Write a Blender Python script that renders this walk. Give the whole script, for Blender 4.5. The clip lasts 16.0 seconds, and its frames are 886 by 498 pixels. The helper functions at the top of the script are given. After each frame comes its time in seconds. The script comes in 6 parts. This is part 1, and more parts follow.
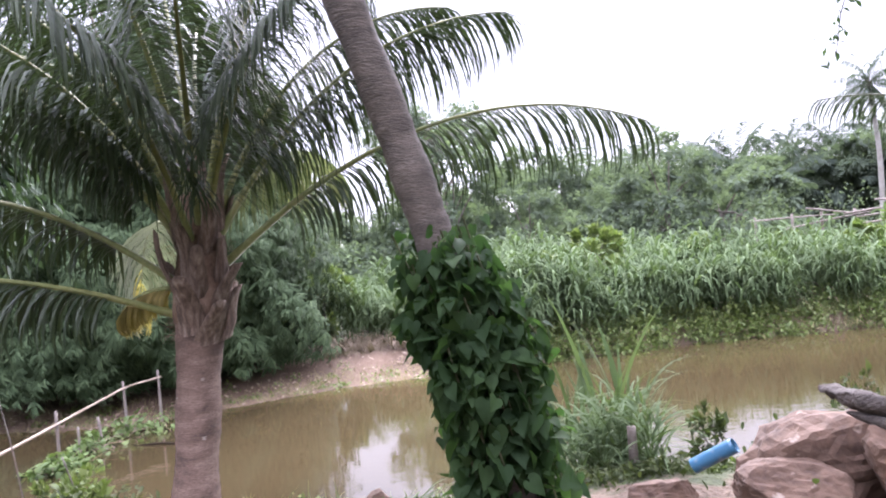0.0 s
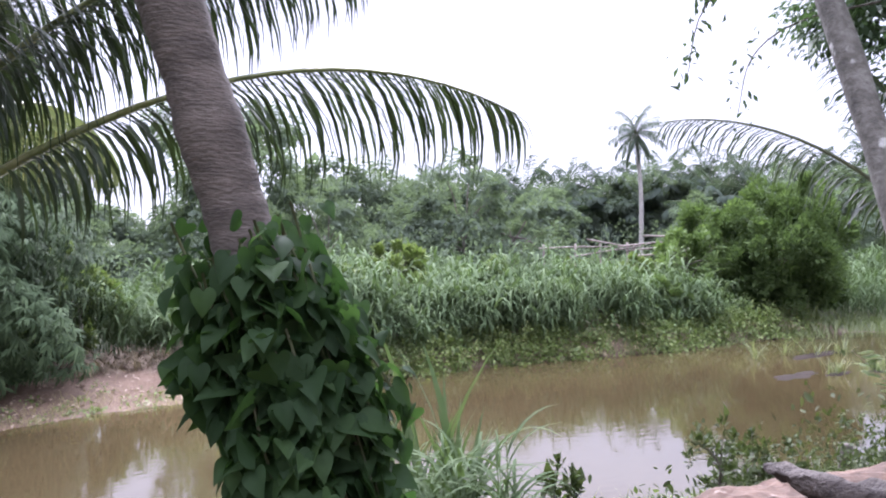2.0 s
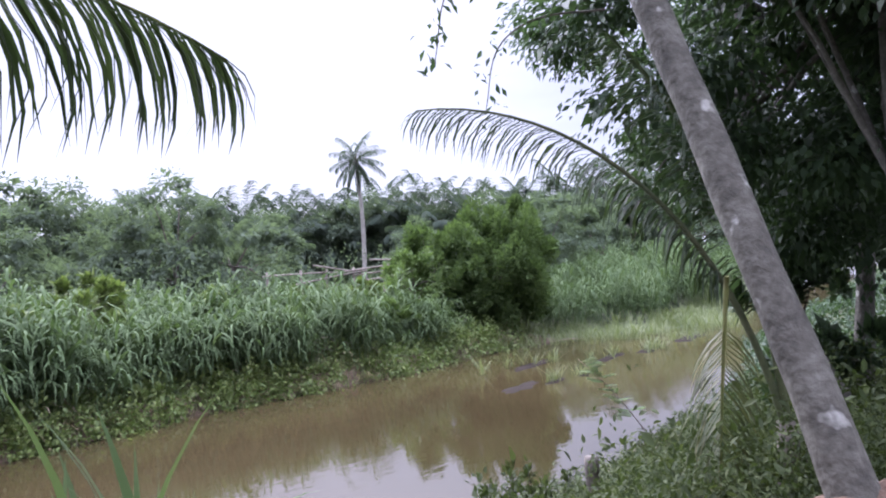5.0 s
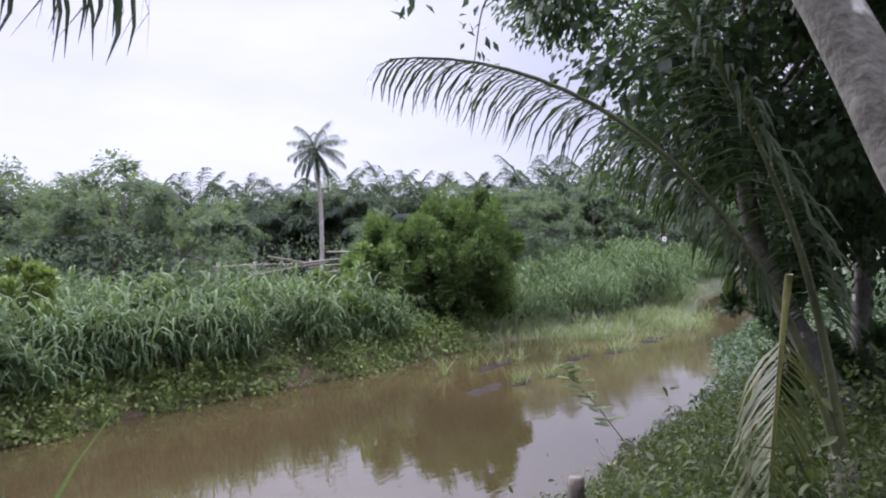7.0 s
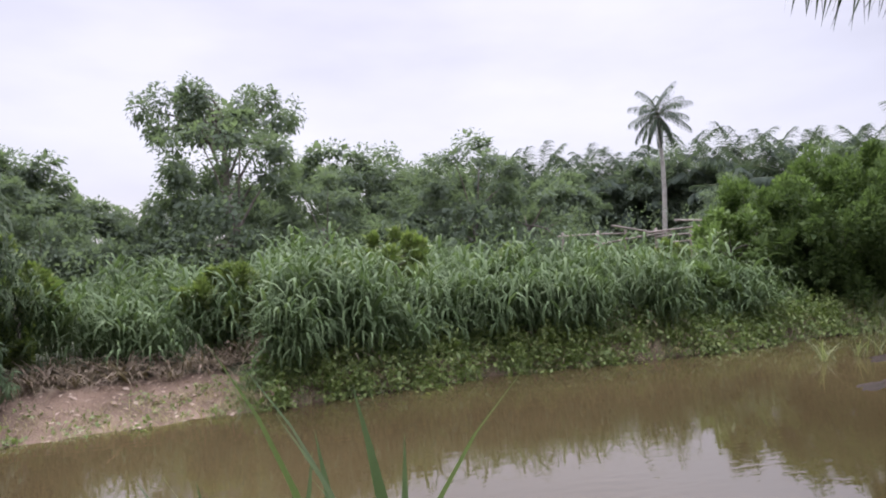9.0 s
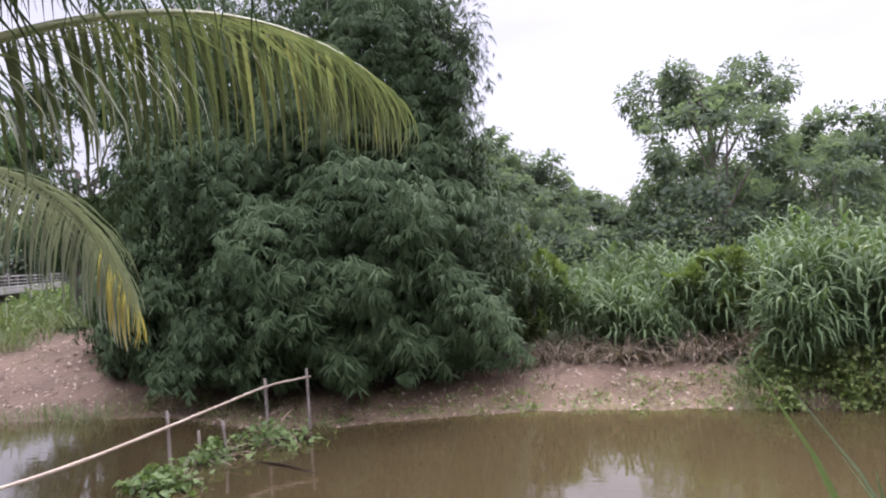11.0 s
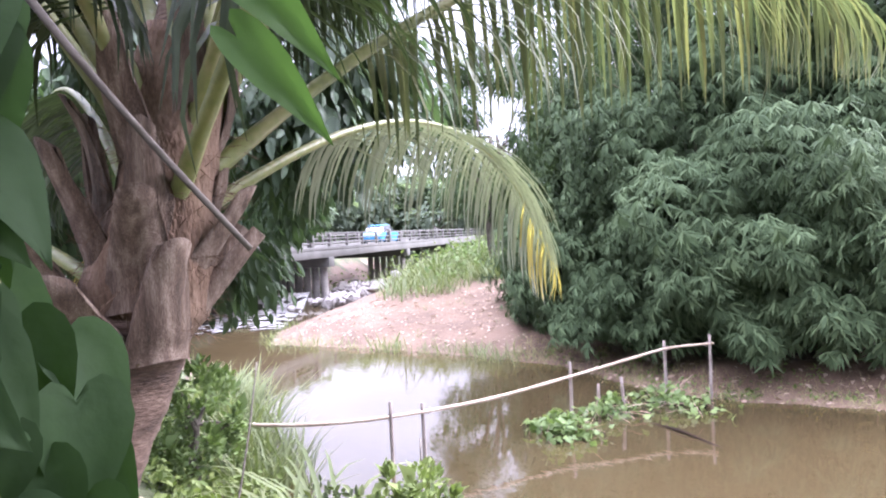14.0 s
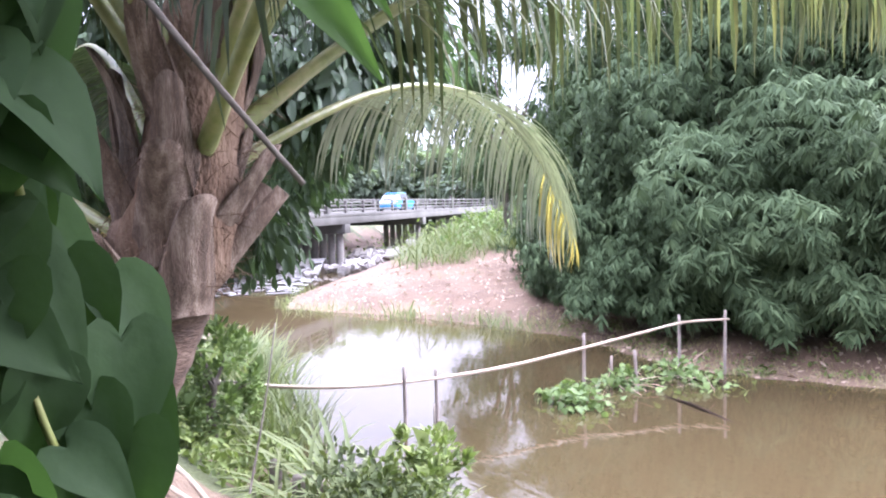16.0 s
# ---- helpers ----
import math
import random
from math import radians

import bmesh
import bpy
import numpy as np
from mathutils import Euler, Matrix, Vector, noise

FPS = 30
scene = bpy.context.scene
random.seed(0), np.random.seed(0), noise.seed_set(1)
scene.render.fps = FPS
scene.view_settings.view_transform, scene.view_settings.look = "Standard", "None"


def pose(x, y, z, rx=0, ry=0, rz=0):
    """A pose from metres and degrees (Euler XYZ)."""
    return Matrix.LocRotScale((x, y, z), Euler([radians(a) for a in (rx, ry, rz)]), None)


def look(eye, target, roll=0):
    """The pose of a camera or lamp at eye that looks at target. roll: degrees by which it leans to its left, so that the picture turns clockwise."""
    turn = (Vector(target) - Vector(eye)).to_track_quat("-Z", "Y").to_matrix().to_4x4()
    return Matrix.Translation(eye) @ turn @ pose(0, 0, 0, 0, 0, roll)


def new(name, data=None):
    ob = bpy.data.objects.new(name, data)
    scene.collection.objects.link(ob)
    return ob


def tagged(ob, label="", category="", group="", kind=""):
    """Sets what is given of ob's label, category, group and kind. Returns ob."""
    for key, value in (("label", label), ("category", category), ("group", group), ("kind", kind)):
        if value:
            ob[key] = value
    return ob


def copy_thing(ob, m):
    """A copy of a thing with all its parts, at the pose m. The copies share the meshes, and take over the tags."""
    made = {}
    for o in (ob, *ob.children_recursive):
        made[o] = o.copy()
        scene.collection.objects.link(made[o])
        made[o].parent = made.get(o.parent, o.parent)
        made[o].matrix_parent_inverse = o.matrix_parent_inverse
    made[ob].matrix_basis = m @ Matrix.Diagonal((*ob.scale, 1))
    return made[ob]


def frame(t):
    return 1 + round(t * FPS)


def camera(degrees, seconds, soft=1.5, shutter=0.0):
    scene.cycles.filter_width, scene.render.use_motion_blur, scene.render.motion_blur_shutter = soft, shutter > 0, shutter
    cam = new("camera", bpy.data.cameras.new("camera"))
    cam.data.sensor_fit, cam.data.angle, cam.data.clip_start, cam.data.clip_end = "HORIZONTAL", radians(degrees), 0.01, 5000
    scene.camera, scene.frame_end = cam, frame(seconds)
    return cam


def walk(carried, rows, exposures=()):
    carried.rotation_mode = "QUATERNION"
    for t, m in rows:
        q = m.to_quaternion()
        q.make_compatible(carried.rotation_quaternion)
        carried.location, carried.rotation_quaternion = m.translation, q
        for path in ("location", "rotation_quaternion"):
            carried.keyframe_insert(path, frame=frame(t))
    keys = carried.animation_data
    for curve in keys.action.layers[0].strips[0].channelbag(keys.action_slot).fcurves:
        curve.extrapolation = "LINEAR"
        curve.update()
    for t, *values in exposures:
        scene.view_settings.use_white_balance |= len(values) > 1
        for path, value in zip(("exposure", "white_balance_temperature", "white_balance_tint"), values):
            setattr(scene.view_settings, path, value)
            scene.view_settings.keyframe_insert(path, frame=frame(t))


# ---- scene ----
cam = camera(66.76, 16.0, soft=2.0)
PATH = [
    (0, pose(0.000, 0.001, 3.389, 89.63, 5.35, 0.93)),
    (0.5, pose(-0.094, 0.405, 3.403, 91.96, 5.98, -0.63)),
    (1, pose(-0.189, 0.753, 3.382, 91.71, 4.04, -2.28)),
    (1.5, pose(-0.166, 1.074, 3.365, 89.76, 2.56, -12.76)),
    (2, pose(-0.116, 1.361, 3.363, 89.72, 1.46, -16.64)),
    (2.5, pose(-0.110, 1.602, 3.326, 90.06, 2.88, -27.47)),
    (3, pose(-0.106, 1.846, 3.313, 89.43, 2.69, -34.19)),
    (3.5, pose(-0.047, 2.076, 3.316, 91.15, 1.68, -36.21)),
    (4, pose(0.075, 2.289, 3.307, 92.96, 3.83, -43.93)),
    (4.5, pose(0.258, 2.455, 3.279, 94.73, 3.39, -41.58)),
    (4.7, pose(0.322, 2.528, 3.270, 91.78, 3.96, -39.96)),
    (6.8, pose(1.042, 3.473, 3.220, 90.48, 1.39, -40.32)),
    (7, pose(1.036, 3.546, 3.216, 90.54, 2.36, -43.47)),
    (7.5, pose(0.920, 3.625, 3.201, 88.78, 2.72, -46.21)),
    (8, pose(0.936, 3.797, 3.188, 89.28, 2.41, -36.88)),
    (8.5, pose(1.037, 3.914, 3.176, 88.95, 2.45, -27.22)),
    (9, pose(1.052, 4.157, 3.167, 89.26, 2.53, -15.28)),
    (9.5, pose(1.065, 4.325, 3.134, 89.62, 4.33, 0.07)),
    (9.7, pose(1.036, 4.359, 3.129, 90.05, 5.58, 6.51)),
    (11.8, pose(0.760, 4.578, 3.263, 88.30, 2.79, 32.44)),
    (12, pose(0.715, 4.591, 3.254, 87.93, 3.15, 35.91)),
    (12.5, pose(0.590, 4.636, 3.197, 88.17, 3.52, 43.97)),
    (13, pose(0.540, 4.620, 3.199, 88.45, 3.29, 50.07)),
    (13.5, pose(0.517, 4.607, 3.205, 88.58, 3.60, 54.52)),
    (14, pose(0.506, 4.603, 3.204, 88.71, 2.99, 56.64)),
    (14.5, pose(0.510, 4.593, 3.198, 88.25, 2.90, 57.18)),
    (15, pose(0.510, 4.588, 3.195, 87.92, 2.58, 57.55)),
    (15.5, pose(0.509, 4.583, 3.194, 87.72, 2.71, 57.46)),
    (16, pose(0.490, 4.580, 3.183, 86.18, 1.62, 57.98)),
]
walk(cam, PATH, [(0, 1.82, 5750, 25), (1.5, 1.6, 5650, 25), (3.5, 1.3, 5450, 24), (5.5, 1.08, 5500, 24), (7, 0.86, 5700, 23), (8.8, 0.82, 5950, 20), (9.7, 0.58, 6150, 18), (11.8, 1.5, 5800, 26), (13.0, 2.12, 5700, 27), (16, 2.42, 5550, 25)])

# ---- sky and light: a bright overcast afternoon ----
SUN_ELEVATION, SUN_AZIMUTH = radians(42), radians(14)  # azimuth from +y towards +x


def build_sky():
    world = bpy.data.worlds.new("overcast_sky")
    scene.world = world
    world.use_nodes = True
    n, l = world.node_tree.nodes, world.node_tree.links
    n.clear()
    out = n.new("ShaderNodeOutputWorld")
    back = n.new("ShaderNodeBackground")
    back.inputs["Strength"].default_value = 1.0
    sky = n.new("ShaderNodeTexSky")
    sky.sky_type, sky.sun_disc = "NISHITA", False
    sky.sun_elevation, sky.sun_rotation = SUN_ELEVATION, SUN_AZIMUTH
    dim = n.new("ShaderNodeVectorMath")
    dim.operation = "SCALE"
    dim.inputs["Scale"].default_value = 0.07
    l.new(sky.outputs["Color"], dim.inputs[0])
    co = n.new("ShaderNodeTexCoord")
    sep = n.new("ShaderNodeMapping")
    sep.inputs["Scale"].default_value = (1.0, 1.0, 3.2)
    l.new(co.outputs["Generated"], sep.inputs["Vector"])
    clouds = n.new("ShaderNodeTexNoise")
    clouds.inputs["Scale"].default_value = 1.6
    clouds.inputs["Detail"].default_value = 5
    clouds.inputs["Roughness"].default_value = 0.5
    l.new(sep.outputs["Vector"], clouds.inputs["Vector"])
    ramp = n.new("ShaderNodeValToRGB")
    ramp.color_ramp.elements[0].position, ramp.color_ramp.elements[0].color = 0.3, (0.385, 0.379, 0.408, 1)
    ramp.color_ramp.elements[1].position, ramp.color_ramp.elements[1].color = 0.68, (0.575, 0.560, 0.575, 1)
    l.new(clouds.outputs["Fac"], ramp.inputs["Fac"])
    mix = n.new("ShaderNodeMix")
    mix.data_type = "RGBA"
    mix.inputs["Factor"].default_value = 0.86
    l.new(dim.outputs["Vector"], mix.inputs["A"])
    l.new(ramp.outputs["Color"], mix.inputs["B"])
    # the overcast sky is far brighter overhead than at the skyline
    part = n.new("ShaderNodeSeparateXYZ")
    l.new(co.outputs["Generated"], part.inputs["Vector"])
    high = n.new("ShaderNodeMapRange")
    high.inputs["From Min"].default_value, high.inputs["From Max"].default_value = 0.42, 1.0
    high.inputs["To Min"].default_value, high.inputs["To Max"].default_value = 1.0, 9.5
    l.new(part.outputs["Z"], high.inputs["Value"])
    lift = n.new("ShaderNodeVectorMath")
    lift.operation = "SCALE"
    l.new(mix.outputs["Result"], lift.inputs[0])
    l.new(high.outputs["Result"], lift.inputs["Scale"])
    l.new(lift.outputs["Vector"], back.inputs["Color"])
    l.new(back.outputs["Background"], out.inputs["Surface"])
    lamp = bpy.data.lights.new("sun", "SUN")
    lamp.energy, lamp.angle, lamp.color = 3.4, radians(30), (1.0, 0.96, 0.9)
    sun = new("sun", lamp)
    d = Vector((math.sin(SUN_AZIMUTH) * math.cos(SUN_ELEVATION), math.cos(SUN_AZIMUTH) * math.cos(SUN_ELEVATION), math.sin(SUN_ELEVATION)))
    sun.matrix_world = look(d * 100, (0, 0, 0))


build_sky()


# ---- materials ----
def ramp_node(n, stops):
    r = n.new("ShaderNodeValToRGB")
    e = r.color_ramp.elements
    while len(e) < len(stops):
        e.new(0.5)
    for k, (p, c) in zip(e, stops):
        k.position, k.color = p, (*c, 1)
    return r


def surface(name, colours, scale=4.0, fine=40.0, rough=0.8, bump=0.3, bump_scale=30.0, detail=6, stretch=(1, 1, 1), metal=0.0, spots=None):
    """A procedural surface: two scales of noise between the colours, and a relief."""
    m = bpy.data.materials.new(name)
    m.use_nodes = True
    n, l = m.node_tree.nodes, m.node_tree.links
    b = n["Principled BSDF"]
    co = n.new("ShaderNodeTexCoord")
    mp = n.new("ShaderNodeMapping")
    mp.inputs["Scale"].default_value = stretch
    l.new(co.outputs["Object"], mp.inputs["Vector"])
    a = n.new("ShaderNodeTexNoise")
    a.inputs["Scale"].default_value, a.inputs["Detail"].default_value = scale, detail
    f = n.new("ShaderNodeTexNoise")
    f.inputs["Scale"].default_value, f.inputs["Detail"].default_value = fine, 4
    g = n.new("ShaderNodeTexNoise")
    g.inputs["Scale"].default_value, g.inputs["Detail"].default_value = bump_scale, 6
    for t in (a, f, g):
        l.new(mp.outputs["Vector"], t.inputs["Vector"])
    mx = n.new("ShaderNodeMix")
    mx.inputs["Factor"].default_value = 0.4
    l.new(a.outputs["Fac"], mx.inputs["A"])
    l.new(f.outputs["Fac"], mx.inputs["B"])
    k = len(colours)
    r = ramp_node(n, [(0.34 + 0.32 * i / max(1, k - 1), c) for i, c in enumerate(colours)])
    l.new(mx.outputs["Result"], r.inputs["Fac"])
    last = r.outputs["Color"]
    if spots:
        v = n.new("ShaderNodeTexNoise")
        v.inputs["Scale"].default_value, v.inputs["Detail"].default_value = spots[1], 3
        l.new(mp.outputs["Vector"], v.inputs["Vector"])
        q = ramp_node(n, [(spots[2], (0, 0, 0)), (spots[2] + 0.06, (1, 1, 1))])
        l.new(v.outputs["Fac"], q.inputs["Fac"])
        w = n.new("ShaderNodeMix")
        w.data_type = "RGBA"
        w.inputs["B"].default_value = (*spots[0], 1)
        l.new(q.outputs["Color"], w.inputs["Factor"])
        l.new(last, w.inputs["A"])
        last = w.outputs["Result"]
    l.new(last, b.inputs["Base Color"])
    b.inputs["Roughness"].default_value = rough
    b.inputs["Metallic"].default_value = metal
    bp = n.new("ShaderNodeBump")
    bp.inputs["Strength"].default_value, bp.inputs["Distance"].default_value = bump, 0.02
    l.new(g.outputs["Fac"], bp.inputs["Height"])
    l.new(bp.outputs["Normal"], b.inputs["Normal"])
    return m


def leafy(name, colours, rough=0.5, through_light=0.25, patch=0.6):
    """Foliage: each leaf has a shade of its own, patches of growth vary, and light comes through."""
    m = bpy.data.materials.new(name)
    m.use_nodes = True
    n, l = m.node_tree.nodes, m.node_tree.links
    b = n["Principled BSDF"]
    geo = n.new("ShaderNodeNewGeometry")
    co = n.new("ShaderNodeTexCoord")
    big = n.new("ShaderNodeTexNoise")
    big.inputs["Scale"].default_value, big.inputs["Detail"].default_value = patch, 4
    l.new(co.outputs["Object"], big.inputs["Vector"])
    mx = n.new("ShaderNodeMix")
    mx.inputs["Factor"].default_value = 0.55
    l.new(geo.outputs["Random Per Island"], mx.inputs["B"])
    l.new(big.outputs["Fac"], mx.inputs["A"])
    fine = n.new("ShaderNodeTexNoise")
    fine.inputs["Scale"].default_value, fine.inputs["Detail"].default_value = 45.0, 3
    l.new(co.outputs["Object"], fine.inputs["Vector"])
    blot = n.new("ShaderNodeMix")
    blot.inputs["Factor"].default_value = 0.18
    l.new(mx.outputs["Result"], blot.inputs["A"])
    l.new(fine.outputs["Fac"], blot.inputs["B"])
    bp = n.new("ShaderNodeBump")
    bp.inputs["Strength"].default_value, bp.inputs["Distance"].default_value = 0.25, 0.006
    l.new(fine.outputs["Fac"], bp.inputs["Height"])
    l.new(bp.outputs["Normal"], b.inputs["Normal"])
    # every leaf colour greyed a little, standing in for the veil of haze
    colours = [tuple(0.22 * (0.3 * c[0] + 0.6 * c[1] + 0.1 * c[2]) + 0.78 * v for v in c) for c in colours]
    k = len(colours)
    r = ramp_node(n, [(0.12 + 0.76 * i / max(1, k - 1), c) for i, c in enumerate(colours)])
    l.new(blot.outputs["Result"], r.inputs["Fac"])
    l.new(r.outputs["Color"], b.inputs["Base Color"])
    b.inputs["Roughness"].default_value = rough
    b.inputs["Specular IOR Level"].default_value = 0.22 if rough < 0.7 else 0.08
    tr = n.new("ShaderNodeBsdfTranslucent")
    gain = n.new("ShaderNodeMix")
    gain.data_type, gain.blend_type = "RGBA", "MULTIPLY"
    gain.inputs["Factor"].default_value = 1.0
    gain.inputs["B"].default_value = (1.25, 1.4, 0.75, 1)
    l.new(r.outputs["Color"], gain.inputs["A"])
    l.new(gain.outputs["Result"], tr.inputs["Color"])
    sh = n.new("ShaderNodeMixShader")
    sh.inputs["Fac"].default_value = through_light
    l.new(b.outputs["BSDF"], sh.inputs[1])
    l.new(tr.outputs["BSDF"], sh.inputs[2])
    l.new(sh.outputs["Shader"], n["Material Output"].inputs["Surface"])
    return m


def river_water():
    m = bpy.data.materials.new("muddy_water")
    m.use_nodes = True
    n, l = m.node_tree.nodes, m.node_tree.links
    b = n["Principled BSDF"]
    co = n.new("ShaderNodeTexCoord")
    a = n.new("ShaderNodeTexNoise")
    a.inputs["Scale"].default_value, a.inputs["Detail"].default_value = 0.12, 4
    l.new(co.outputs["Object"], a.inputs["Vector"])
    r = ramp_node(n, [(0.35, (0.036, 0.0265, 0.0125)), (0.65, (0.054, 0.040, 0.019))])
    l.new(a.outputs["Fac"], r.inputs["Fac"])
    l.new(r.outputs["Color"], b.inputs["Base Color"])
    b.inputs["Roughness"].default_value = 0.025
    b.inputs["IOR"].default_value = 2.5
    mp = n.new("ShaderNodeMapping")
    mp.inputs["Scale"].default_value = (0.55, 1.4, 1)
    mp.inputs["Rotation"].default_value = (0, 0, radians(-12))
    l.new(co.outputs["Object"], mp.inputs["Vector"])
    w = n.new("ShaderNodeTexNoise")
    w.inputs["Scale"].default_value, w.inputs["Detail"].default_value = 5.0, 3
    w2 = n.new("ShaderNodeTexNoise")
    w2.inputs["Scale"].default_value, w2.inputs["Detail"].default_value = 0.5, 2
    l.new(mp.outputs["Vector"], w.inputs["Vector"])
    l.new(mp.outputs["Vector"], w2.inputs["Vector"])
    calm = ramp_node(n, [(0.4, (0.25, 0.25, 0.25)), (0.65, (1, 1, 1))])
    l.new(w2.outputs["Fac"], calm.inputs["Fac"])
    hm = n.new("ShaderNodeMath")
    hm.operation = "MULTIPLY"
    l.new(w.outputs["Fac"], hm.inputs[0])
    l.new(calm.outputs["Color"], hm.inputs[1])
    bp = n.new("ShaderNodeBump")
    bp.inputs["Strength"].default_value, bp.inputs["Distance"].default_value = 0.13, 0.028
    l.new(hm.outputs["Value"], bp.inputs["Height"])
    l.new(bp.outputs["Normal"], b.inputs["Normal"])
    return m


M_WATER = river_water()


def ground_mix():
    """Turf, sand and soil, blended by the kind of soil, with a ragged edge."""
    m = bpy.data.materials.new("bank_ground")
    m.use_nodes = True
    n, l = m.node_tree.nodes, m.node_tree.links
    b = n["Principled BSDF"]
    co = n.new("ShaderNodeTexCoord")
    noises = []
    for s in (0.7, 3.5, 26.0, 2.0):
        t = n.new("ShaderNodeTexNoise")
        t.inputs["Scale"].default_value, t.inputs["Detail"].default_value = s, 8
        l.new(co.outputs["Object"], t.inputs["Vector"])
        noises.append(t)
    att = n.new("ShaderNodeAttribute")
    att.attribute_name = "soil_kind"
    sep = n.new("ShaderNodeSeparateColor")
    l.new(att.outputs["Color"], sep.inputs["Color"])
    grain = n.new("ShaderNodeMix")
    l.new(noises[0].outputs["Fac"], grain.inputs["A"])
    l.new(noises[2].outputs["Fac"], grain.inputs["B"])
    grain.inputs["Factor"].default_value = 0.45
    kinds = []
    for stops in (((0.025, 0.034, 0.011), (0.044, 0.054, 0.018), (0.068, 0.077, 0.027)), ((0.062, 0.038, 0.022), (0.102, 0.065, 0.040), (0.150, 0.099, 0.064)), ((0.060, 0.039, 0.024), (0.105, 0.071, 0.046), (0.160, 0.113, 0.077))):
        r = ramp_node(n, list(zip((0.36, 0.5, 0.64), stops)))
        l.new(grain.outputs["Result"], r.inputs["Fac"])
        kinds.append(r.outputs["Color"])
    last = kinds[0]
    for i, name in ((2, "Green"), (1, "Red")):
        add = n.new("ShaderNodeMath")
        l.new(sep.outputs[name], add.inputs[0])
        l.new(noises[1].outputs["Fac"], add.inputs[1])
        edge = ramp_node(n, [(0.88, (0, 0, 0)), (1.0, (1, 1, 1))])
        l.new(add.outputs["Value"], edge.inputs["Fac"])
        mx = n.new("ShaderNodeMix")
        mx.data_type = "RGBA"
        l.new(edge.outputs["Color"], mx.inputs["Factor"])
        l.new(last, mx.inputs["A"])
        l.new(kinds[i], mx.inputs["B"])
        last = mx.outputs["Result"]
    l.new(last, b.inputs["Base Color"])
    b.inputs["Roughness"].default_value = 0.92
    bp = n.new("ShaderNodeBump")
    bp.inputs["Strength"].default_value, bp.inputs["Distance"].default_value = 0.8, 0.14
    h = n.new("ShaderNodeMix")
    h.inputs["Factor"].default_value = 0.35
    l.new(noises[1].outputs["Fac"], h.inputs["A"])
    l.new(noises[2].outputs["Fac"], h.inputs["B"])
    l.new(h.outputs["Result"], bp.inputs["Height"])
    l.new(bp.outputs["Normal"], b.inputs["Normal"])
    return m


M_GROUND = ground_mix()
M_ROCK = surface("brown_rock", [(0.051, 0.031, 0.021), (0.097, 0.059, 0.039), (0.148, 0.093, 0.062)], 2.2, 22, 0.9, 1.0, 11, spots=((0.24, 0.19, 0.15), 9.0, 0.66))
M_STONE = surface("grey_stone", [(0.11, 0.10, 0.09), (0.18, 0.165, 0.15), (0.26, 0.24, 0.22)], 2.0, 20, 0.85, 0.5, 12)
M_DRIFT = surface("weathered_log", [(0.025, 0.020, 0.017), (0.060, 0.049, 0.041), (0.110, 0.093, 0.080)], 3.0, 30, 0.9, 0.9, 14, stretch=(1, 5, 5))
M_PALM_BARK = surface("palm_bark", [(0.052, 0.032, 0.023), (0.118, 0.075, 0.054), (0.190, 0.132, 0.100)], 5.0, 45, 0.9, 0.6, 24, stretch=(1, 1, 3.5), spots=((0.30, 0.26, 0.22), 8.0, 0.70))
# darker copy of palm_bark, the leaning trunk's shade put into its colour
M_PALM_SHADED = surface("shaded_palm_bark", [(0.040, 0.032, 0.025), (0.072, 0.058, 0.046), (0.112, 0.092, 0.074)], 5.0, 45, 0.9, 0.6, 24, stretch=(1, 1, 3.5))
M_SHEATH = surface("palm_sheath", [(0.045, 0.028, 0.019), (0.150, 0.100, 0.070), (0.340, 0.265, 0.210)], 3.0, 40, 0.85, 0.8, 34, stretch=(11, 11, 0.8))
M_FIBRE = surface("palm_fibre", [(0.07, 0.04, 0.025), (0.16, 0.10, 0.065), (0.25, 0.17, 0.12)], 9.0, 90, 0.95, 1.0, 60, stretch=(1, 1, 0.4))
M_PETIOLE = surface("green_petiole", [(0.09, 0.105, 0.028), (0.15, 0.165, 0.045), (0.22, 0.20, 0.085)], 3.0, 30, 0.5, 0.15, 30)
M_BARK = surface("lichened_bark", [(0.042, 0.038, 0.031), (0.085, 0.078, 0.063), (0.145, 0.136, 0.114)], 5.0, 30, 0.9, 0.8, 20, spots=((0.32, 0.31, 0.28), 6.0, 0.64))
M_BARK_DARK = surface("dark_bark", [(0.05, 0.042, 0.035), (0.09, 0.075, 0.06), (0.14, 0.12, 0.10)], 4.0, 30, 0.9, 0.7, 18)
# darker copy of green_petiole for ribs and stems, shade put into the colour
M_PETIOLE_SHADED = surface("shaded_petiole", [(0.04, 0.05, 0.018), (0.07, 0.08, 0.03), (0.10, 0.10, 0.045)], 3.0, 30, 0.6, 0.15, 30)
M_PALE_TRUNK = surface("pale_palm_trunk", [(0.20, 0.18, 0.16), (0.27, 0.25, 0.22), (0.34, 0.32, 0.29)], 2.0, 20, 0.9, 0.3, 12)
M_BAMBOO = surface("dry_bamboo", [(0.238, 0.182, 0.125), (0.324, 0.259, 0.191), (0.396, 0.329, 0.257)], 2.5, 30, 0.6, 0.2, 20)
M_STAKE = surface("weathered_stake", [(0.112, 0.090, 0.075), (0.180, 0.150, 0.128), (0.247, 0.210, 0.180)], 4.0, 40, 0.9, 0.5, 24)
M_CONCRETE = surface("old_concrete", [(0.059, 0.056, 0.050), (0.087, 0.083, 0.074), (0.115, 0.109, 0.098)], 0.8, 14, 0.9, 0.3, 10)
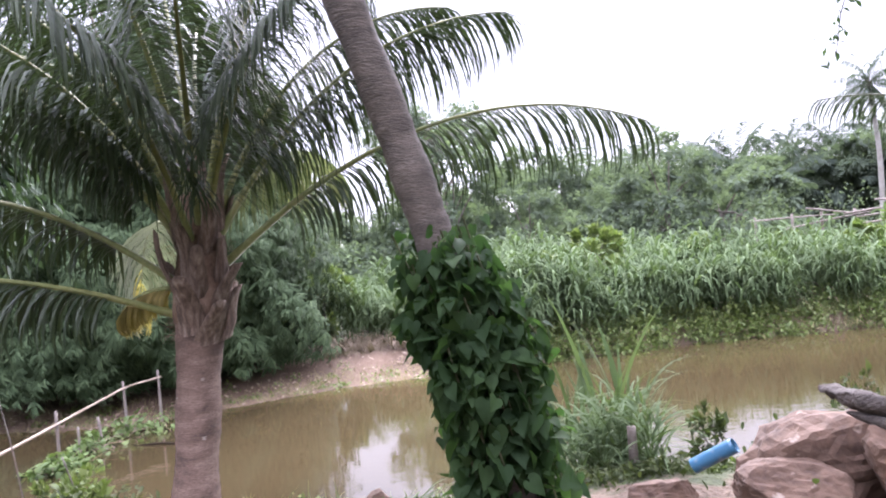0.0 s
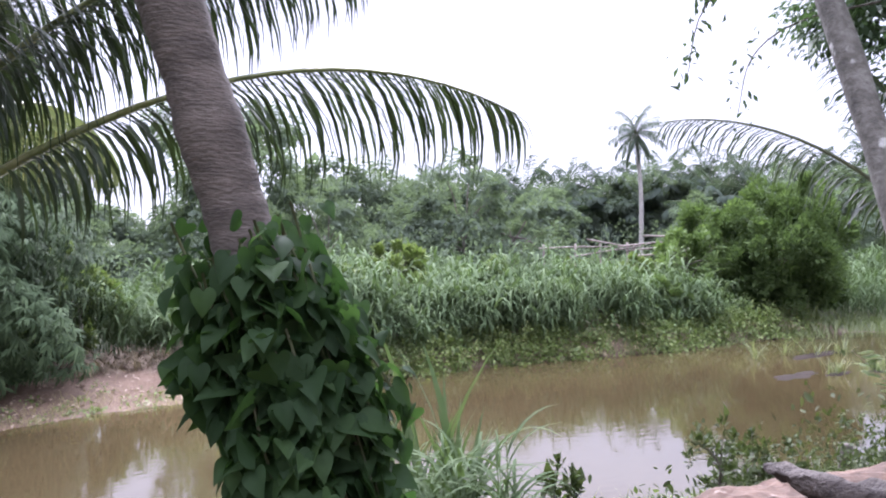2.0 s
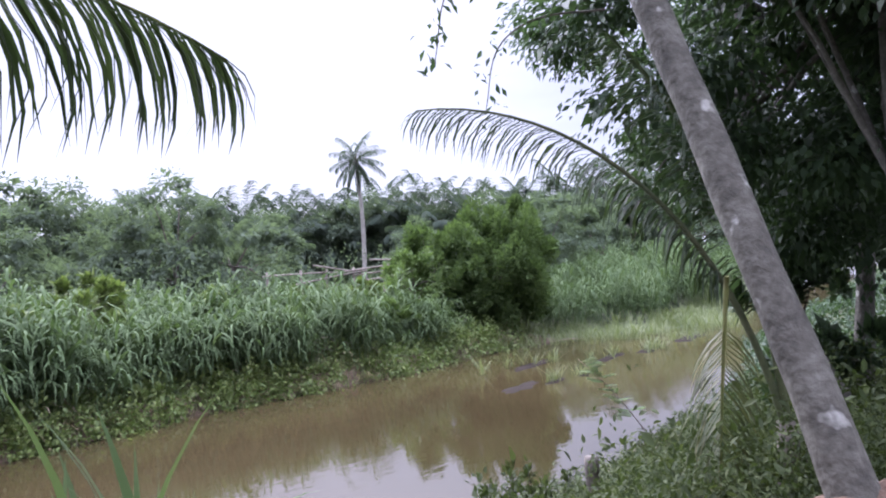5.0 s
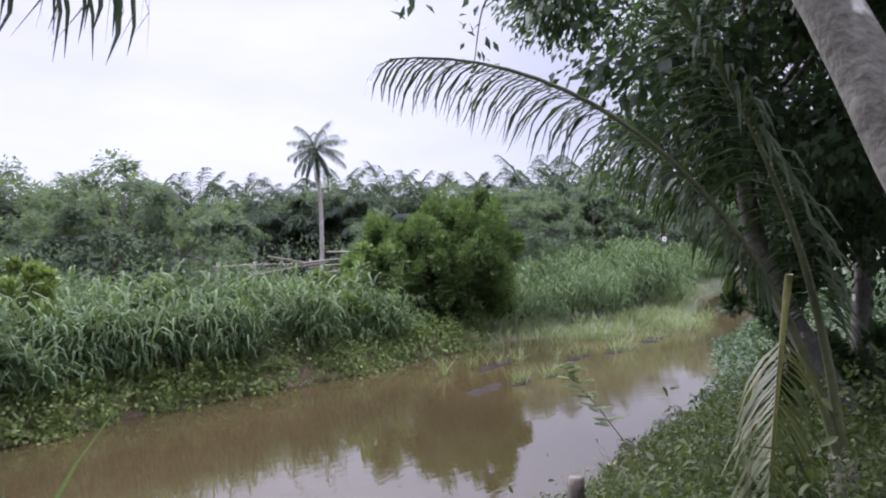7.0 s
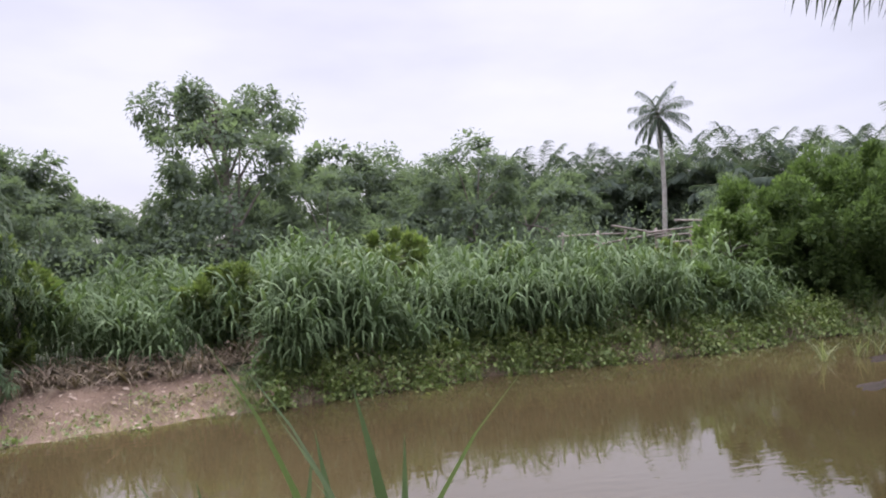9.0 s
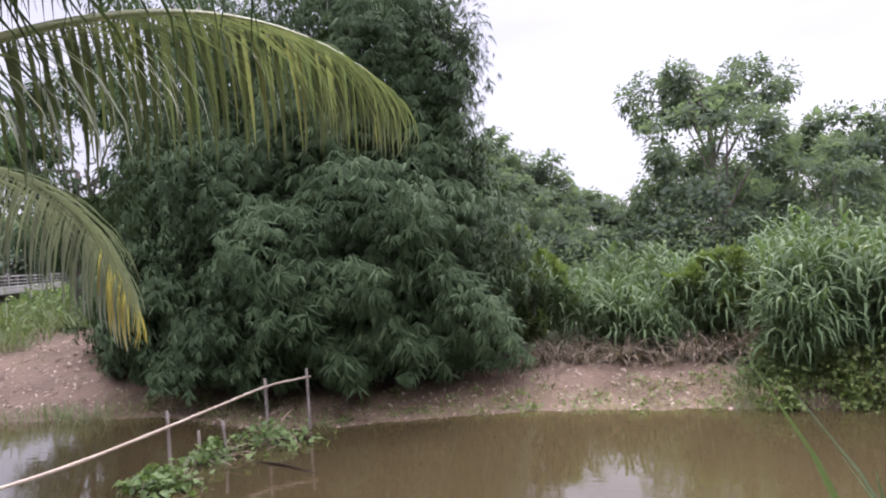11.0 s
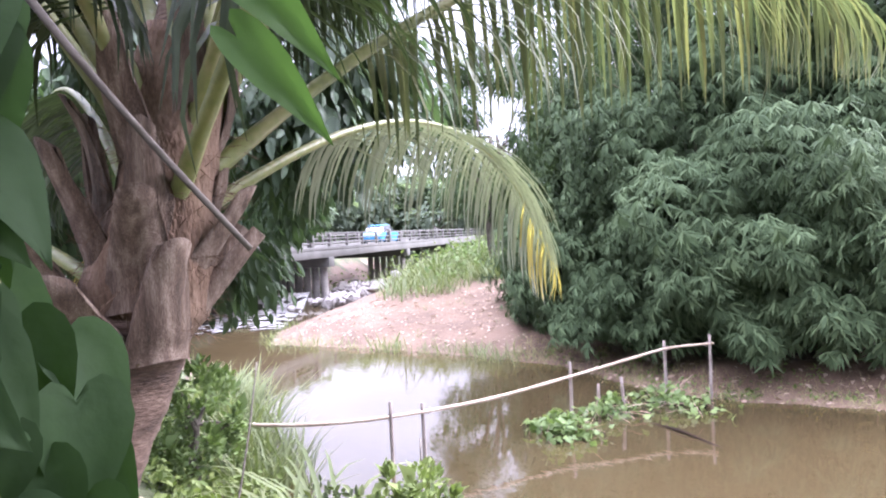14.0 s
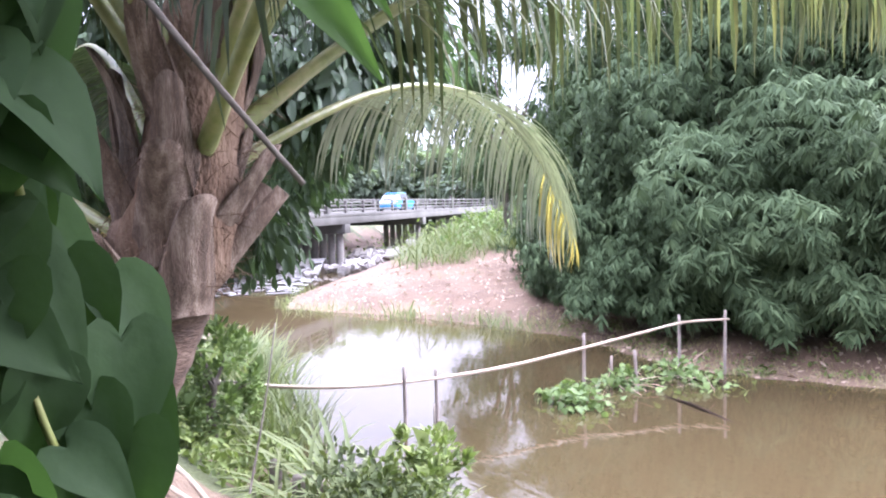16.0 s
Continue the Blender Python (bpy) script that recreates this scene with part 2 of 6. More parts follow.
M_PIER = surface("stained_concrete", [(0.10, 0.09, 0.08), (0.17, 0.155, 0.14), (0.24, 0.22, 0.20)], 1.2, 14, 0.9, 0.4, 10)
M_PIPE = surface("blue_pvc", [(0.016, 0.076, 0.144), (0.024, 0.100, 0.180), (0.032, 0.120, 0.208)], 3.0, 30, 0.4, 0.05, 30, spots=((0.13, 0.17, 0.20), 5.0, 0.64))
M_HOLE = surface("pipe_mouth_shade", [(0.03, 0.03, 0.035), (0.06, 0.06, 0.065)], 5, 30, 0.8, 0.1)
M_FOAM = surface("white_water", [(0.05, 0.045, 0.04), (0.12, 0.115, 0.11), (0.45, 0.45, 0.45)], 3.0, 18, 0.5, 0.8, 8, stretch=(1, 1, 1))
M_MUD = surface("wet_mud", [(0.011, 0.008, 0.005), (0.020, 0.014, 0.009)], 3.0, 20, 0.85, 0.5, 12)

M_MUD.node_tree.nodes["Principled BSDF"].inputs["Specular IOR Level"].default_value = 0.1

L_PALM = leafy("palm_leaflets", [(0.016, 0.028, 0.011), (0.031, 0.049, 0.016), (0.051, 0.071, 0.025)], 0.45, 0.25)
L_PALM_OLD = leafy("ageing_palm_leaflets", [(0.055, 0.075, 0.032), (0.085, 0.105, 0.045), (0.125, 0.135, 0.058), (0.230, 0.200, 0.060)], 0.5, 0.3)
L_PALM_YELLOW = leafy("yellow_palm_leaflets", [(0.220, 0.180, 0.040), (0.350, 0.265, 0.045), (0.430, 0.320, 0.055)], 0.5, 0.35)
L_PALM_DRY = leafy("grey_palm_leaflets", [(0.13, 0.15, 0.10), (0.20, 0.22, 0.15), (0.29, 0.30, 0.22)], 0.6, 0.12)
L_VINE = leafy("vine_leaves", [(0.014, 0.041, 0.010), (0.026, 0.064, 0.013), (0.047, 0.101, 0.019)], 0.68, 0.55, 2.0)
# brighter copy of vine_leaves, light shining through put into the colour
L_VINE_BACKLIT = leafy("backlit_vine_leaves", [(0.037, 0.093, 0.014), (0.056, 0.127, 0.019), (0.074, 0.161, 0.026)], 0.5, 0.55, 2.0)
L_BAMBOO = leafy("bamboo_leaves", [(0.019, 0.036, 0.012), (0.040, 0.069, 0.023), (0.092, 0.137, 0.050)], 0.75, 0.2, 0.5)
L_DARK = leafy("dark_broad_leaves", [(0.024, 0.046, 0.019), (0.041, 0.073, 0.030), (0.068, 0.112, 0.046)], 0.5, 0.32, 0.5)
# far trees and oil palms: distance haze put into greyed, low-contrast leaf colours
L_TREE = leafy("hazed_tree_leaves", [(0.070, 0.094, 0.062), (0.092, 0.122, 0.080), (0.118, 0.152, 0.098)], 1.0, 0.42, 0.3)
L_OIL = leafy("hazed_oil_palm_leaves", [(0.044, 0.062, 0.046), (0.060, 0.082, 0.058), (0.080, 0.106, 0.074)], 1.0, 0.38, 0.2)
L_BUSH = leafy("bright_bush_leaves", [(0.061, 0.105, 0.024), (0.105, 0.165, 0.033), (0.154, 0.226, 0.044)], 0.5, 0.3, 0.8)
L_SHRUB = leafy("shrub_leaves", [(0.041, 0.070, 0.018), (0.067, 0.107, 0.025), (0.100, 0.152, 0.033)], 0.75, 0.4, 0.8)
L_CANE = leafy("tall_cane_grass", [(0.045, 0.078, 0.026), (0.075, 0.118, 0.040), (0.120, 0.165, 0.065)], 0.8, 0.25, 0.35)
L_CANE_DRY = leafy("dry_cane_grass", [(0.120, 0.082, 0.050), (0.190, 0.140, 0.090), (0.270, 0.210, 0.145)], 0.7, 0.2, 1.0)
L_GRASS = leafy("bank_grass", [(0.072, 0.099, 0.028), (0.114, 0.144, 0.044), (0.179, 0.194, 0.068)], 0.55, 0.3, 0.6)
L_GRASS_DRY = leafy("yellowed_grass", [(0.170, 0.140, 0.060), (0.250, 0.210, 0.090), (0.300, 0.270, 0.130)], 0.7, 0.25, 0.6)
L_WEED = leafy("bank_weeds", [(0.064, 0.104, 0.017), (0.112, 0.157, 0.024), (0.174, 0.218, 0.038)], 0.5, 0.3, 0.7)
L_FERN = leafy("fern_leaves", [(0.023, 0.037, 0.008), (0.047, 0.069, 0.013), (0.094, 0.115, 0.023)], 0.65, 0.3, 1.6)
L_LITTER = leafy("dead_leaves", [(0.180, 0.120, 0.080), (0.300, 0.210, 0.150), (0.400, 0.310, 0.240)], 0.8, 0.1, 0.8)


# ---- building helpers ----
rng = np.random.default_rng(7)


def thing(name, label, category, group="", at=(0, 0, 0), kind=""):
    ob = new(name)
    ob.location = at
    return tagged(ob, label, category, group, kind)


def hook(ob, parent, label="", kind=""):
    """Makes ob a part of parent, its mesh in world metres less the parent's place."""
    ob.parent = parent
    if label or kind:
        tagged(ob, label, kind=kind)
    return ob


def mesh_object(name, verts, faces, materials, slots=None, smooth=False):
    me = bpy.data.meshes.new(name)
    me.from_pydata([tuple(v) for v in verts], [], [tuple(f) for f in faces])
    for m in materials if isinstance(materials, (list, tuple)) else [materials]:
        me.materials.append(m)
    if slots is not None:
        me.polygons.foreach_set("material_index", np.asarray(slots, dtype=np.int32))
    if smooth:
        me.polygons.foreach_set("use_smooth", np.ones(len(me.polygons), dtype=bool))
    me.update()
    return new(name, me)


def fast_mesh(name, verts, faces, material, smooth=False):
    """verts: N x 3; faces: M x k, all with k corners."""
    me = bpy.data.meshes.new(name)
    verts, faces = np.asarray(verts, dtype=np.float32), np.asarray(faces, dtype=np.int32)
    k = faces.shape[1]
    me.vertices.add(len(verts))
    me.vertices.foreach_set("co", verts.ravel())
    me.loops.add(faces.size)
    me.loops.foreach_set("vertex_index", faces.ravel())
    me.polygons.add(len(faces))
    me.polygons.foreach_set("loop_start", np.arange(0, faces.size, k, dtype=np.int32))
    me.polygons.foreach_set("loop_total", np.full(len(faces), k, dtype=np.int32))
    if smooth:
        me.polygons.foreach_set("use_smooth", np.ones(len(faces), dtype=bool))
    me.materials.append(material)
    me.update(calc_edges=True)
    me.validate()
    return new(name, me)


def unit(v):
    v = np.asarray(v, dtype=float)
    return v / np.maximum(np.linalg.norm(v, axis=-1, keepdims=True), 1e-9)


def frames_along(direction, up):
    """Rotation matrices whose y axis follows direction and whose z axis leans to up."""
    y = unit(direction)
    x = unit(np.cross(y, up) + 1e-6)
    z = np.cross(x, y)
    return np.stack([x, y, z], axis=-1)


def scatter(template, places, turns, sizes):
    """All copies of a template (verts, quads), joined: arrays of verts and faces."""
    v, f = template
    sizes = np.asarray(sizes, dtype=float)
    if sizes.ndim == 1:
        sizes = sizes[:, None]
    w = np.einsum("nij,nkj->nki", turns, v[None] * sizes[:, None, :]) + places[:, None, :]
    g = f[None] + (np.arange(len(places)) * len(v))[:, None, None]
    return w.reshape(-1, 3), g.reshape(-1, f.shape[1])


def join(parts):
    vs, fs, k = [], [], 0
    for v, f in parts:
        vs.append(v)
        fs.append(f + k)
        k += len(v)
    return np.concatenate(vs), np.concatenate(fs)


def strip(length, width, droop=0.0, segments=3, fold=0.15, shape=(0.35, 1.0, 0.8, 0.0), rise=0.0):
    """A leaf along +y, folded along its midrib and drooping towards -z."""
    v, f = [], []
    for i in range(segments + 1):
        s = i / segments
        a = droop * s
        y = length * (math.sin(a) / droop if droop else s)
        z = -length * ((1 - math.cos(a)) / droop if droop else 0) + rise * s
        w = width * 0.5 * max(0.02, np.interp(s, np.linspace(0, 1, len(shape)), shape))
        v += [(-w, y, z + fold * w), (0, y, z), (w, y, z + fold * w)]
    for i in range(segments):
        a, b = 3 * i, 3 * i + 3
        f += [(a, a + 1, b + 1, b), (a + 1, a + 2, b + 2, b + 1)]
    return np.array(v, dtype=float), np.array(f)


LEAF = strip(1.0, 0.46, 0.5, 2, 0.25, (0.15, 1.0, 0.0))
SLIM = (np.array([(0, 0, 0), (-0.11, 0.4, 0.04), (0, 1.0, -0.2), (0.11, 0.4, 0.04)]), np.array([(0, 3, 2, 1)]))
OVAL = (np.array([(0, 0, 0), (-0.2, 0.28, 0.05), (-0.19, 0.62, 0.03), (0, 1.0, -0.12), (0.19, 0.62, 0.03), (0.2, 0.28, 0.05)]), np.array([(0, 3, 2, 1), (0, 5, 4, 3)]))
LEAF_LOW = (np.array([(0, 0, 0), (-0.26, 0.48, 0.09), (0, 1.0, -0.14), (0.26, 0.48, 0.09)]), np.array([(0, 3, 2, 1)]))
BLADE = strip(1.0, 0.04, 1.6, 4, 0.3, (0.7, 1.0, 0.8, 0.5, 0.0))
BLADE_UP = strip(1.0, 0.035, 0.7, 3, 0.3, (0.8, 1.0, 0.7, 0.0))


def smooth_line(points, n):
    """n points of a Catmull-Rom curve through the points."""
    p = np.asarray(points, dtype=float)
    q = np.vstack([2 * p[0] - p[1], p, 2 * p[-1] - p[-2]])
    out = []
    for s in np.linspace(0, len(p) - 1 - 1e-6, n):
        i, u = int(s), s - int(s)
        a, b, c, d = q[i:i + 4]
        out.append(0.5 * (2 * b + (c - a) * u + (2 * a - 5 * b + 4 * c - d) * u * u + (3 * b - a - 3 * c + d) * u ** 3))
    return np.array(out)


def heart_leaf():
    """A heart-shaped blade, cupped between its midrib and side veins."""
    half = smooth_line([(0.0, 0.0, 0), (0.16, -0.16, 0), (0.36, -0.12, 0), (0.48, 0.08, 0), (0.46, 0.32, 0), (0.30, 0.62, 0), (0.12, 0.88, 0), (0.0, 1.05, 0)], 11)
    mid = np.interp(np.linspace(0, 1, 11), np.linspace(0, 1, 8), (0.0, 0.03, 0.08, 0.18, 0.36, 0.62, 0.88, 1.05))
    v, f = [], []
    for i, ((x, y, _), m) in enumerate(zip(half, mid)):
        rib = 0.022 if i % 2 else -0.012
        for t in (-1, -0.55, 0, 0.55, 1):
            a = abs(t)
            px, py = x * t, m + (y - m) * a
            z = -0.28 * max(0, py) ** 2 + 0.30 * abs(px) * (1 - 0.5 * abs(px)) + (rib if a == 0.55 else 0.0)
            v.append((px, py, z))
    for i in range(10):
        for k in range(4):
            a = 5 * i + k
            f.append((a, a + 1, a + 6, a + 5))
    return np.array(v), np.array(f)


HEART = heart_leaf()


def spray(count, length, width, spread, seed, droop=0.9):
    """A hanging spray of narrow leaves fanned out from one twig, along +y."""
    r = np.random.default_rng(seed)
    leaf = (SLIM[0] * np.array([width / length / 0.22, 1.0, droop * 1.6]), SLIM[1])
    out = []
    for i in range(count):
        a = (i / (count - 1) - 0.5) * spread + r.normal(0, 0.12)
        b = r.normal(0, 0.25)
        d = np.array([[math.sin(a), math.cos(a) * math.cos(b), math.sin(b)]])
        out.append(scatter(leaf, np.array([[0, 0.25 * length * r.random(), 0]]), frames_along(d, np.array([[0, 0, 1.0]])), [length * r.uniform(0.7, 1.1)]))
    return join(out)


def random_turns(n, down=0.5, seed_dir=None, spread=0.6):
    """Leaf directions: spread round seed_dir (or any way), sagging."""
    d = rng.normal(0, 1, (n, 3)) if seed_dir is None else seed_dir + rng.normal(0, spread, (n, 3))
    d = unit(d)
    d[:, 2] -= down
    up = np.array([0, 0, 1.0]) + rng.normal(0, 0.45, (n, 3))
    return frames_along(d, up)


def tube(points, radii, sides=10, wobble=0.0, cap=True, rings=None):
    """Verts and quads of a bent, tapered tube."""
    pts, v, f = np.asarray(points, dtype=float), [], []
    for i, p in enumerate(pts):
        d = unit(pts[min(i + 1, len(pts) - 1)] - pts[max(i - 1, 0)])
        ref = np.array([1.0, 0, 0]) if abs(d[0]) < 0.9 else np.array([0, 1.0, 0])
        x = unit(np.cross(d, ref))
        y = np.cross(d, x)
        for j in range(sides):
            a = 2 * math.pi * j / sides
            r = radii[i] * (1 + wobble * noise.noise(Vector((p[0] * 3 + math.cos(a), p[1] * 3 + math.sin(a), p[2] * 2.5))))
            v.append(p + r * (math.cos(a) * x + math.sin(a) * y))
    n = len(pts)
    for i in range(n - 1):
        for j in range(sides):
            k = (j + 1) % sides
            f.append((i * sides + j, i * sides + k, (i + 1) * sides + k, (i + 1) * sides + j))
    if cap:
        for base, p in ((0, pts[0]), ((n - 1) * sides, pts[-1])):
            v.append(p)
            c = len(v) - 1
            for j in range(0, sides, 2):
                f.append((base + j, base + (j + 1) % sides, base + (j + 2) % sides, c))
    return np.array(v), np.array(f)


# ---- the lie of the land ----
NEAR = ((-1500, 1300), (-60, 37), (-40, 19), (-32, 12.5), (-26, 10), (-20, 9), (-15, 9), (-12, 7.8), (-8, 7.2), (-5, 7.7), (-2, 8.2), (1, 8.5), (5.5, 8.6), (8, 8.9), (10, 9.4),
        (13, 9.9), (15.8, 10.3), (21, 13), (24, 13.5), (35, 16), (57, 22), (90, 28), (200, 50), (1500, 200))
FAR = ((-1500, 1320), (-60, 46), (-41, 28), (-34, 22), (-28, 17), (-22.8, 12.6), (-20.3, 11.4), (-17, 13.2), (-13.3, 14.7), (-10.8, 15.2), (-8.3, 14.8), (-6.9, 15), (-5.4, 15.8),
       (-3, 17), (-1, 17.3), (1.6, 17.9), (6, 18.8), (12.4, 18.9), (15.5, 19.5), (18.5, 19.9), (21, 19), (25, 17.3), (31, 18.2), (39, 22), (57, 27), (90, 34), (200, 60), (1500, 260))
NEAR_X, NEAR_Y = (np.array(k, dtype=float) for k in zip(*NEAR))
FAR_X, FAR_Y = (np.array(k, dtype=float) for k in zip(*FAR))


def near_shore(x):
    return np.interp(x, NEAR_X, NEAR_Y)


def far_shore(x):
    return np.interp(x, FAR_X, FAR_Y)


def step(t):
    t = np.clip(t, 0, 1)
    return t * t * (3 - 2 * t)


def rough(x, y):
    return (np.sin(x * 1.9 + 1.3 * np.sin(y * 1.1)) * np.cos(y * 2.3 + np.sin(x * 0.7)) + 0.5 * np.sin(x * 5.1 + y * 3.7) * np.sin(y * 4.3 - x * 2.2))


def land(x, y):
    """Height of the ground above the river."""
    x, y = np.asarray(x, dtype=float), np.asarray(y, dtype=float)
    dn, df = near_shore(x) - y, y - far_shore(x)
    top = np.interp(x, (-60, -12, -4, 0, 1.7, 2.5, 4.2, 6, 8, 12, 16, 20, 60), (2.2, 1.5, 1.5, 1.72, 1.72, 1.78, 1.78, 1.5, 1.1, 0.9, 1.0, 1.3, 2.0))
    near = top * step(dn / np.interp(x, (-3, -1, 5, 8), (3.6, 4.5, 4.5, 3.6))) + 0.05 * rough(x, y) * step(dn)
    sandy = step((2.5 - x) / 2.5)
    far_sand = 0.42 * step(df / 2.2) + 0.75 * step((df - 1.5) / 7) * step((-6 - x) / 8) + 0.25 * step((df - 1) / 4)
    far_bank = 0.55 * step(df / 0.7) + 0.35 * step((df - 0.5) / 4)
    marsh = step((x - 18.5) / 2) * step((34 - x) / 5)
    far_bank = far_bank * (1 - marsh) + marsh * (0.1 * step(df / 1.5) + 0.7 * step((df - 4) / 4))
    far = sandy * far_sand + (1 - sandy) * far_bank + 0.035 * rough(x * 1.3, y * 1.3) * step(df)
    far = far + 5 * step((df - 45) / 160)
    bed = -np.minimum(0.9, 0.25 * np.minimum(-dn, -df) + 0.03)
    return np.where(dn > 0, near, np.where(df > 0, far, bed))


def build_ground():
    def axis(lo, hi, s):
        inner = np.arange(lo, hi, s)
        grow = np.array([2, 5, 10, 20, 40, 80, 160, 320, 640, 1300, 2600.0])
        return np.concatenate([lo - grow[::-1], inner, hi + grow])
    xs, ys = axis(-48, 62, 0.35), axis(-6, 44, 0.3)
    gx, gy = np.meshgrid(xs, ys)
    gz = land(gx, gy)
    v = np.stack([gx, gy, gz], -1).reshape(-1, 3)
    nx, ny = len(xs), len(ys)
    i = (np.arange(ny - 1)[:, None] * nx + np.arange(nx - 1)[None]).ravel()
    f = np.stack([i, i + 1, i + nx + 1, i + nx], 1)
    ob = fast_mesh("ground", v, f, M_GROUND, True)
    dn, df = near_shore(v[:, 0]) - v[:, 1], v[:, 1] - far_shore(v[:, 0])
    reach = np.interp(v[:, 0], (-40, -25, -16, -8, -3, 1), (1, 8, 11, 6, 3.4, 1.6))
    sand = step((df + 3) / 1) * step((2.6 - v[:, 0]) / 2.5) * step((reach + 1 - df) / 2) * step((v[:, 0] + 46) / 4)
    soil = np.maximum.reduce([step((dn + 3) / 1) * step((2.0 - dn) / 2) * step((13 - v[:, 0]) / 3), step((3.0 - np.hypot(v[:, 0] + 3.6, v[:, 1] - 5.3)) / 2), step((df + 3) / 1) * step((0.9 - df) / 0.8) * step((24 - v[:, 0]) / 5), step((4.5 - np.hypot(v[:, 0] - 1, v[:, 1] - 1)) / 2)])
    att = ob.data.color_attributes.new("soil_kind", "FLOAT_COLOR", "POINT")
    att.data.foreach_set("color", np.stack([sand, soil, sand * 0, sand * 0 + 1], 1).astype(np.float32).ravel())
    tagged(ob, "uneven river bank of sand, brown soil and grass", "ground", kind="structure")


build_ground()


def build_water():
    v = [(-2500, -2500, 0), (2500, -2500, 0), (2500, 2500, 0), (-2500, 2500, 0)]
    ob = mesh_object("water", v, [(0, 1, 2, 3)], M_WATER)
    tagged(ob, "slow muddy brown river mirroring the cloudy sky", "river", kind="structure")


build_water()


# ---- plants: builders ----
def frond_curve(base, azimuth, rise, length, sag, n=22, twist=0.0):
    """Points of a palm frond's rib. azimuth, rise in degrees (azimuth from +x towards +y); sag: degrees by which it bends down."""
    p, out = np.array(base, dtype=float), []
    for i in range(n):
        s = i / (n - 1)
        out.append(p.copy())
        e = radians(rise - sag * s ** 1.4)
        a = radians(azimuth + twist * s)
        p = p + length / (n - 1) * np.array([math.cos(a) * math.cos(e), math.sin(a) * math.cos(e), math.sin(e)])
    return np.array(out)


def build_frond(parent, base, azimuth, rise, length, sag, leaflet, seed, leaf_mat=None, rib_mat=None, pairs=60, hang=0.9, bare=0.22, thick=0.03, tip_mat=None, origin=(0, 0, 0),
                width=0.045, twist=0.0, segments=4, label=""):
    """One frond: a tapering rib, and two rows of long leaflets that hang from it."""
    r = np.random.default_rng(seed)
    leaf_mat, rib_mat = leaf_mat or L_PALM, rib_mat or M_PETIOLE
    o = np.array(origin, dtype=float)
    c = frond_curve(base, azimuth, rise, length, sag, 22, twist)
    rad = [thick * (1.2 if i < 2 else 1.0) * (1 - 0.9 * i / 21) + 0.003 for i in range(22)]
    rib = fast_mesh("frond", *tube(c - o, rad, 6), rib_mat, True)
    hook(rib, parent, label)
    groups = {}
    for i in range(pairs):
        s = bare + (1 - bare) * (i + 0.5 * r.random()) / pairs
        k = s * 21
        j = min(20, int(k))
        p = c[j] + (c[j + 1] - c[j]) * (k - j)
        d = unit(c[j + 1] - c[j])
        side = unit(np.cross(d, (0, 0, 1.0)))
        u = (s - bare) / (1 - bare)
        size = leaflet * (0.45 + 1.1 * math.sin(math.pi * min(1, 0.12 + 0.80 * u)) ** 0.8) * 0.66
        for q in (-1, 1):
            if r.random() < 0.04:
                continue
            h = hang * r.uniform(0.8, 1.2)
            way = side * q * (1 - 0.35 * u) + d * (0.55 + 0.7 * u) - np.array([0, 0, 0.35 * h]) + r.normal(0, 0.07, 3)
            t = strip(1.0, width / size * r.uniform(0.8, 1.2), 1.25 * h, segments, 0.3, (0.6, 1.0, 0.9, 0.6, 0.05))
            m = tip_mat if tip_mat and r.random() < (u - 0.78) * 3 else leaf_mat
            groups.setdefault(m.name, []).append(scatter(t, (p - o)[None], frames_along(way[None], np.array([[0, 0, 1.0]])), [size * r.uniform(0.85, 1.1)]))
    for k, (name, g) in enumerate(groups.items()):
        hook(fast_mesh("leaf_blade", *join(g), bpy.data.materials[name]), rib, "yellowing leaflets" if tip_mat and name == tip_mat.name else "", "stuff")
    return rib


def crown_cloud(centre, radii, clumps, leaves, size, seed, template=None, down=0.5, flat=0.75, low=-1.0, shell=0.55, inner=0.10, puff=0.26):
    """Leaves in uneven clumps spread through an ellipsoid."""
    r = np.random.default_rng(seed)
    d = unit(r.normal(0, 1, (clumps, 3)))
    d[:, 2] = np.maximum(d[:, 2], low)
    far = shell + (1 - shell) * r.random(clumps)[:, None] ** 0.5
    heart = np.array(centre) + d * far * np.array(radii)
    share = r.integers(0, clumps, leaves)
    spread = np.mean(radii) * puff * r.uniform(0.6, 1.3, clumps)[share][:, None]
    off = unit(r.normal(0, 1, (leaves, 3))) * spread * r.random((leaves, 1)) ** 0.4 * np.array([1, 1, flat])
    place = heart[share] + off
    way = unit(unit(off) * 0.8 + d[share] * 0.5 + r.normal(0, 0.45, (leaves, 3)))
    way[:, 2] -= down
    turn = frames_along(way, np.array([0, 0, 1.0]) + 0.5 * d[share] + r.normal(0, 0.4, (leaves, 3)))
    grown = size * r.uniform(0.65, 1.25, leaves)
    # some larger leaves fill the inside of the crown
    deep = r.random(leaves) < inner
    place[deep] = heart[share][deep] + off[deep] * 0.55
    grown[deep] *= 2.4
    return scatter(template or LEAF_LOW, place, turn, grown), heart


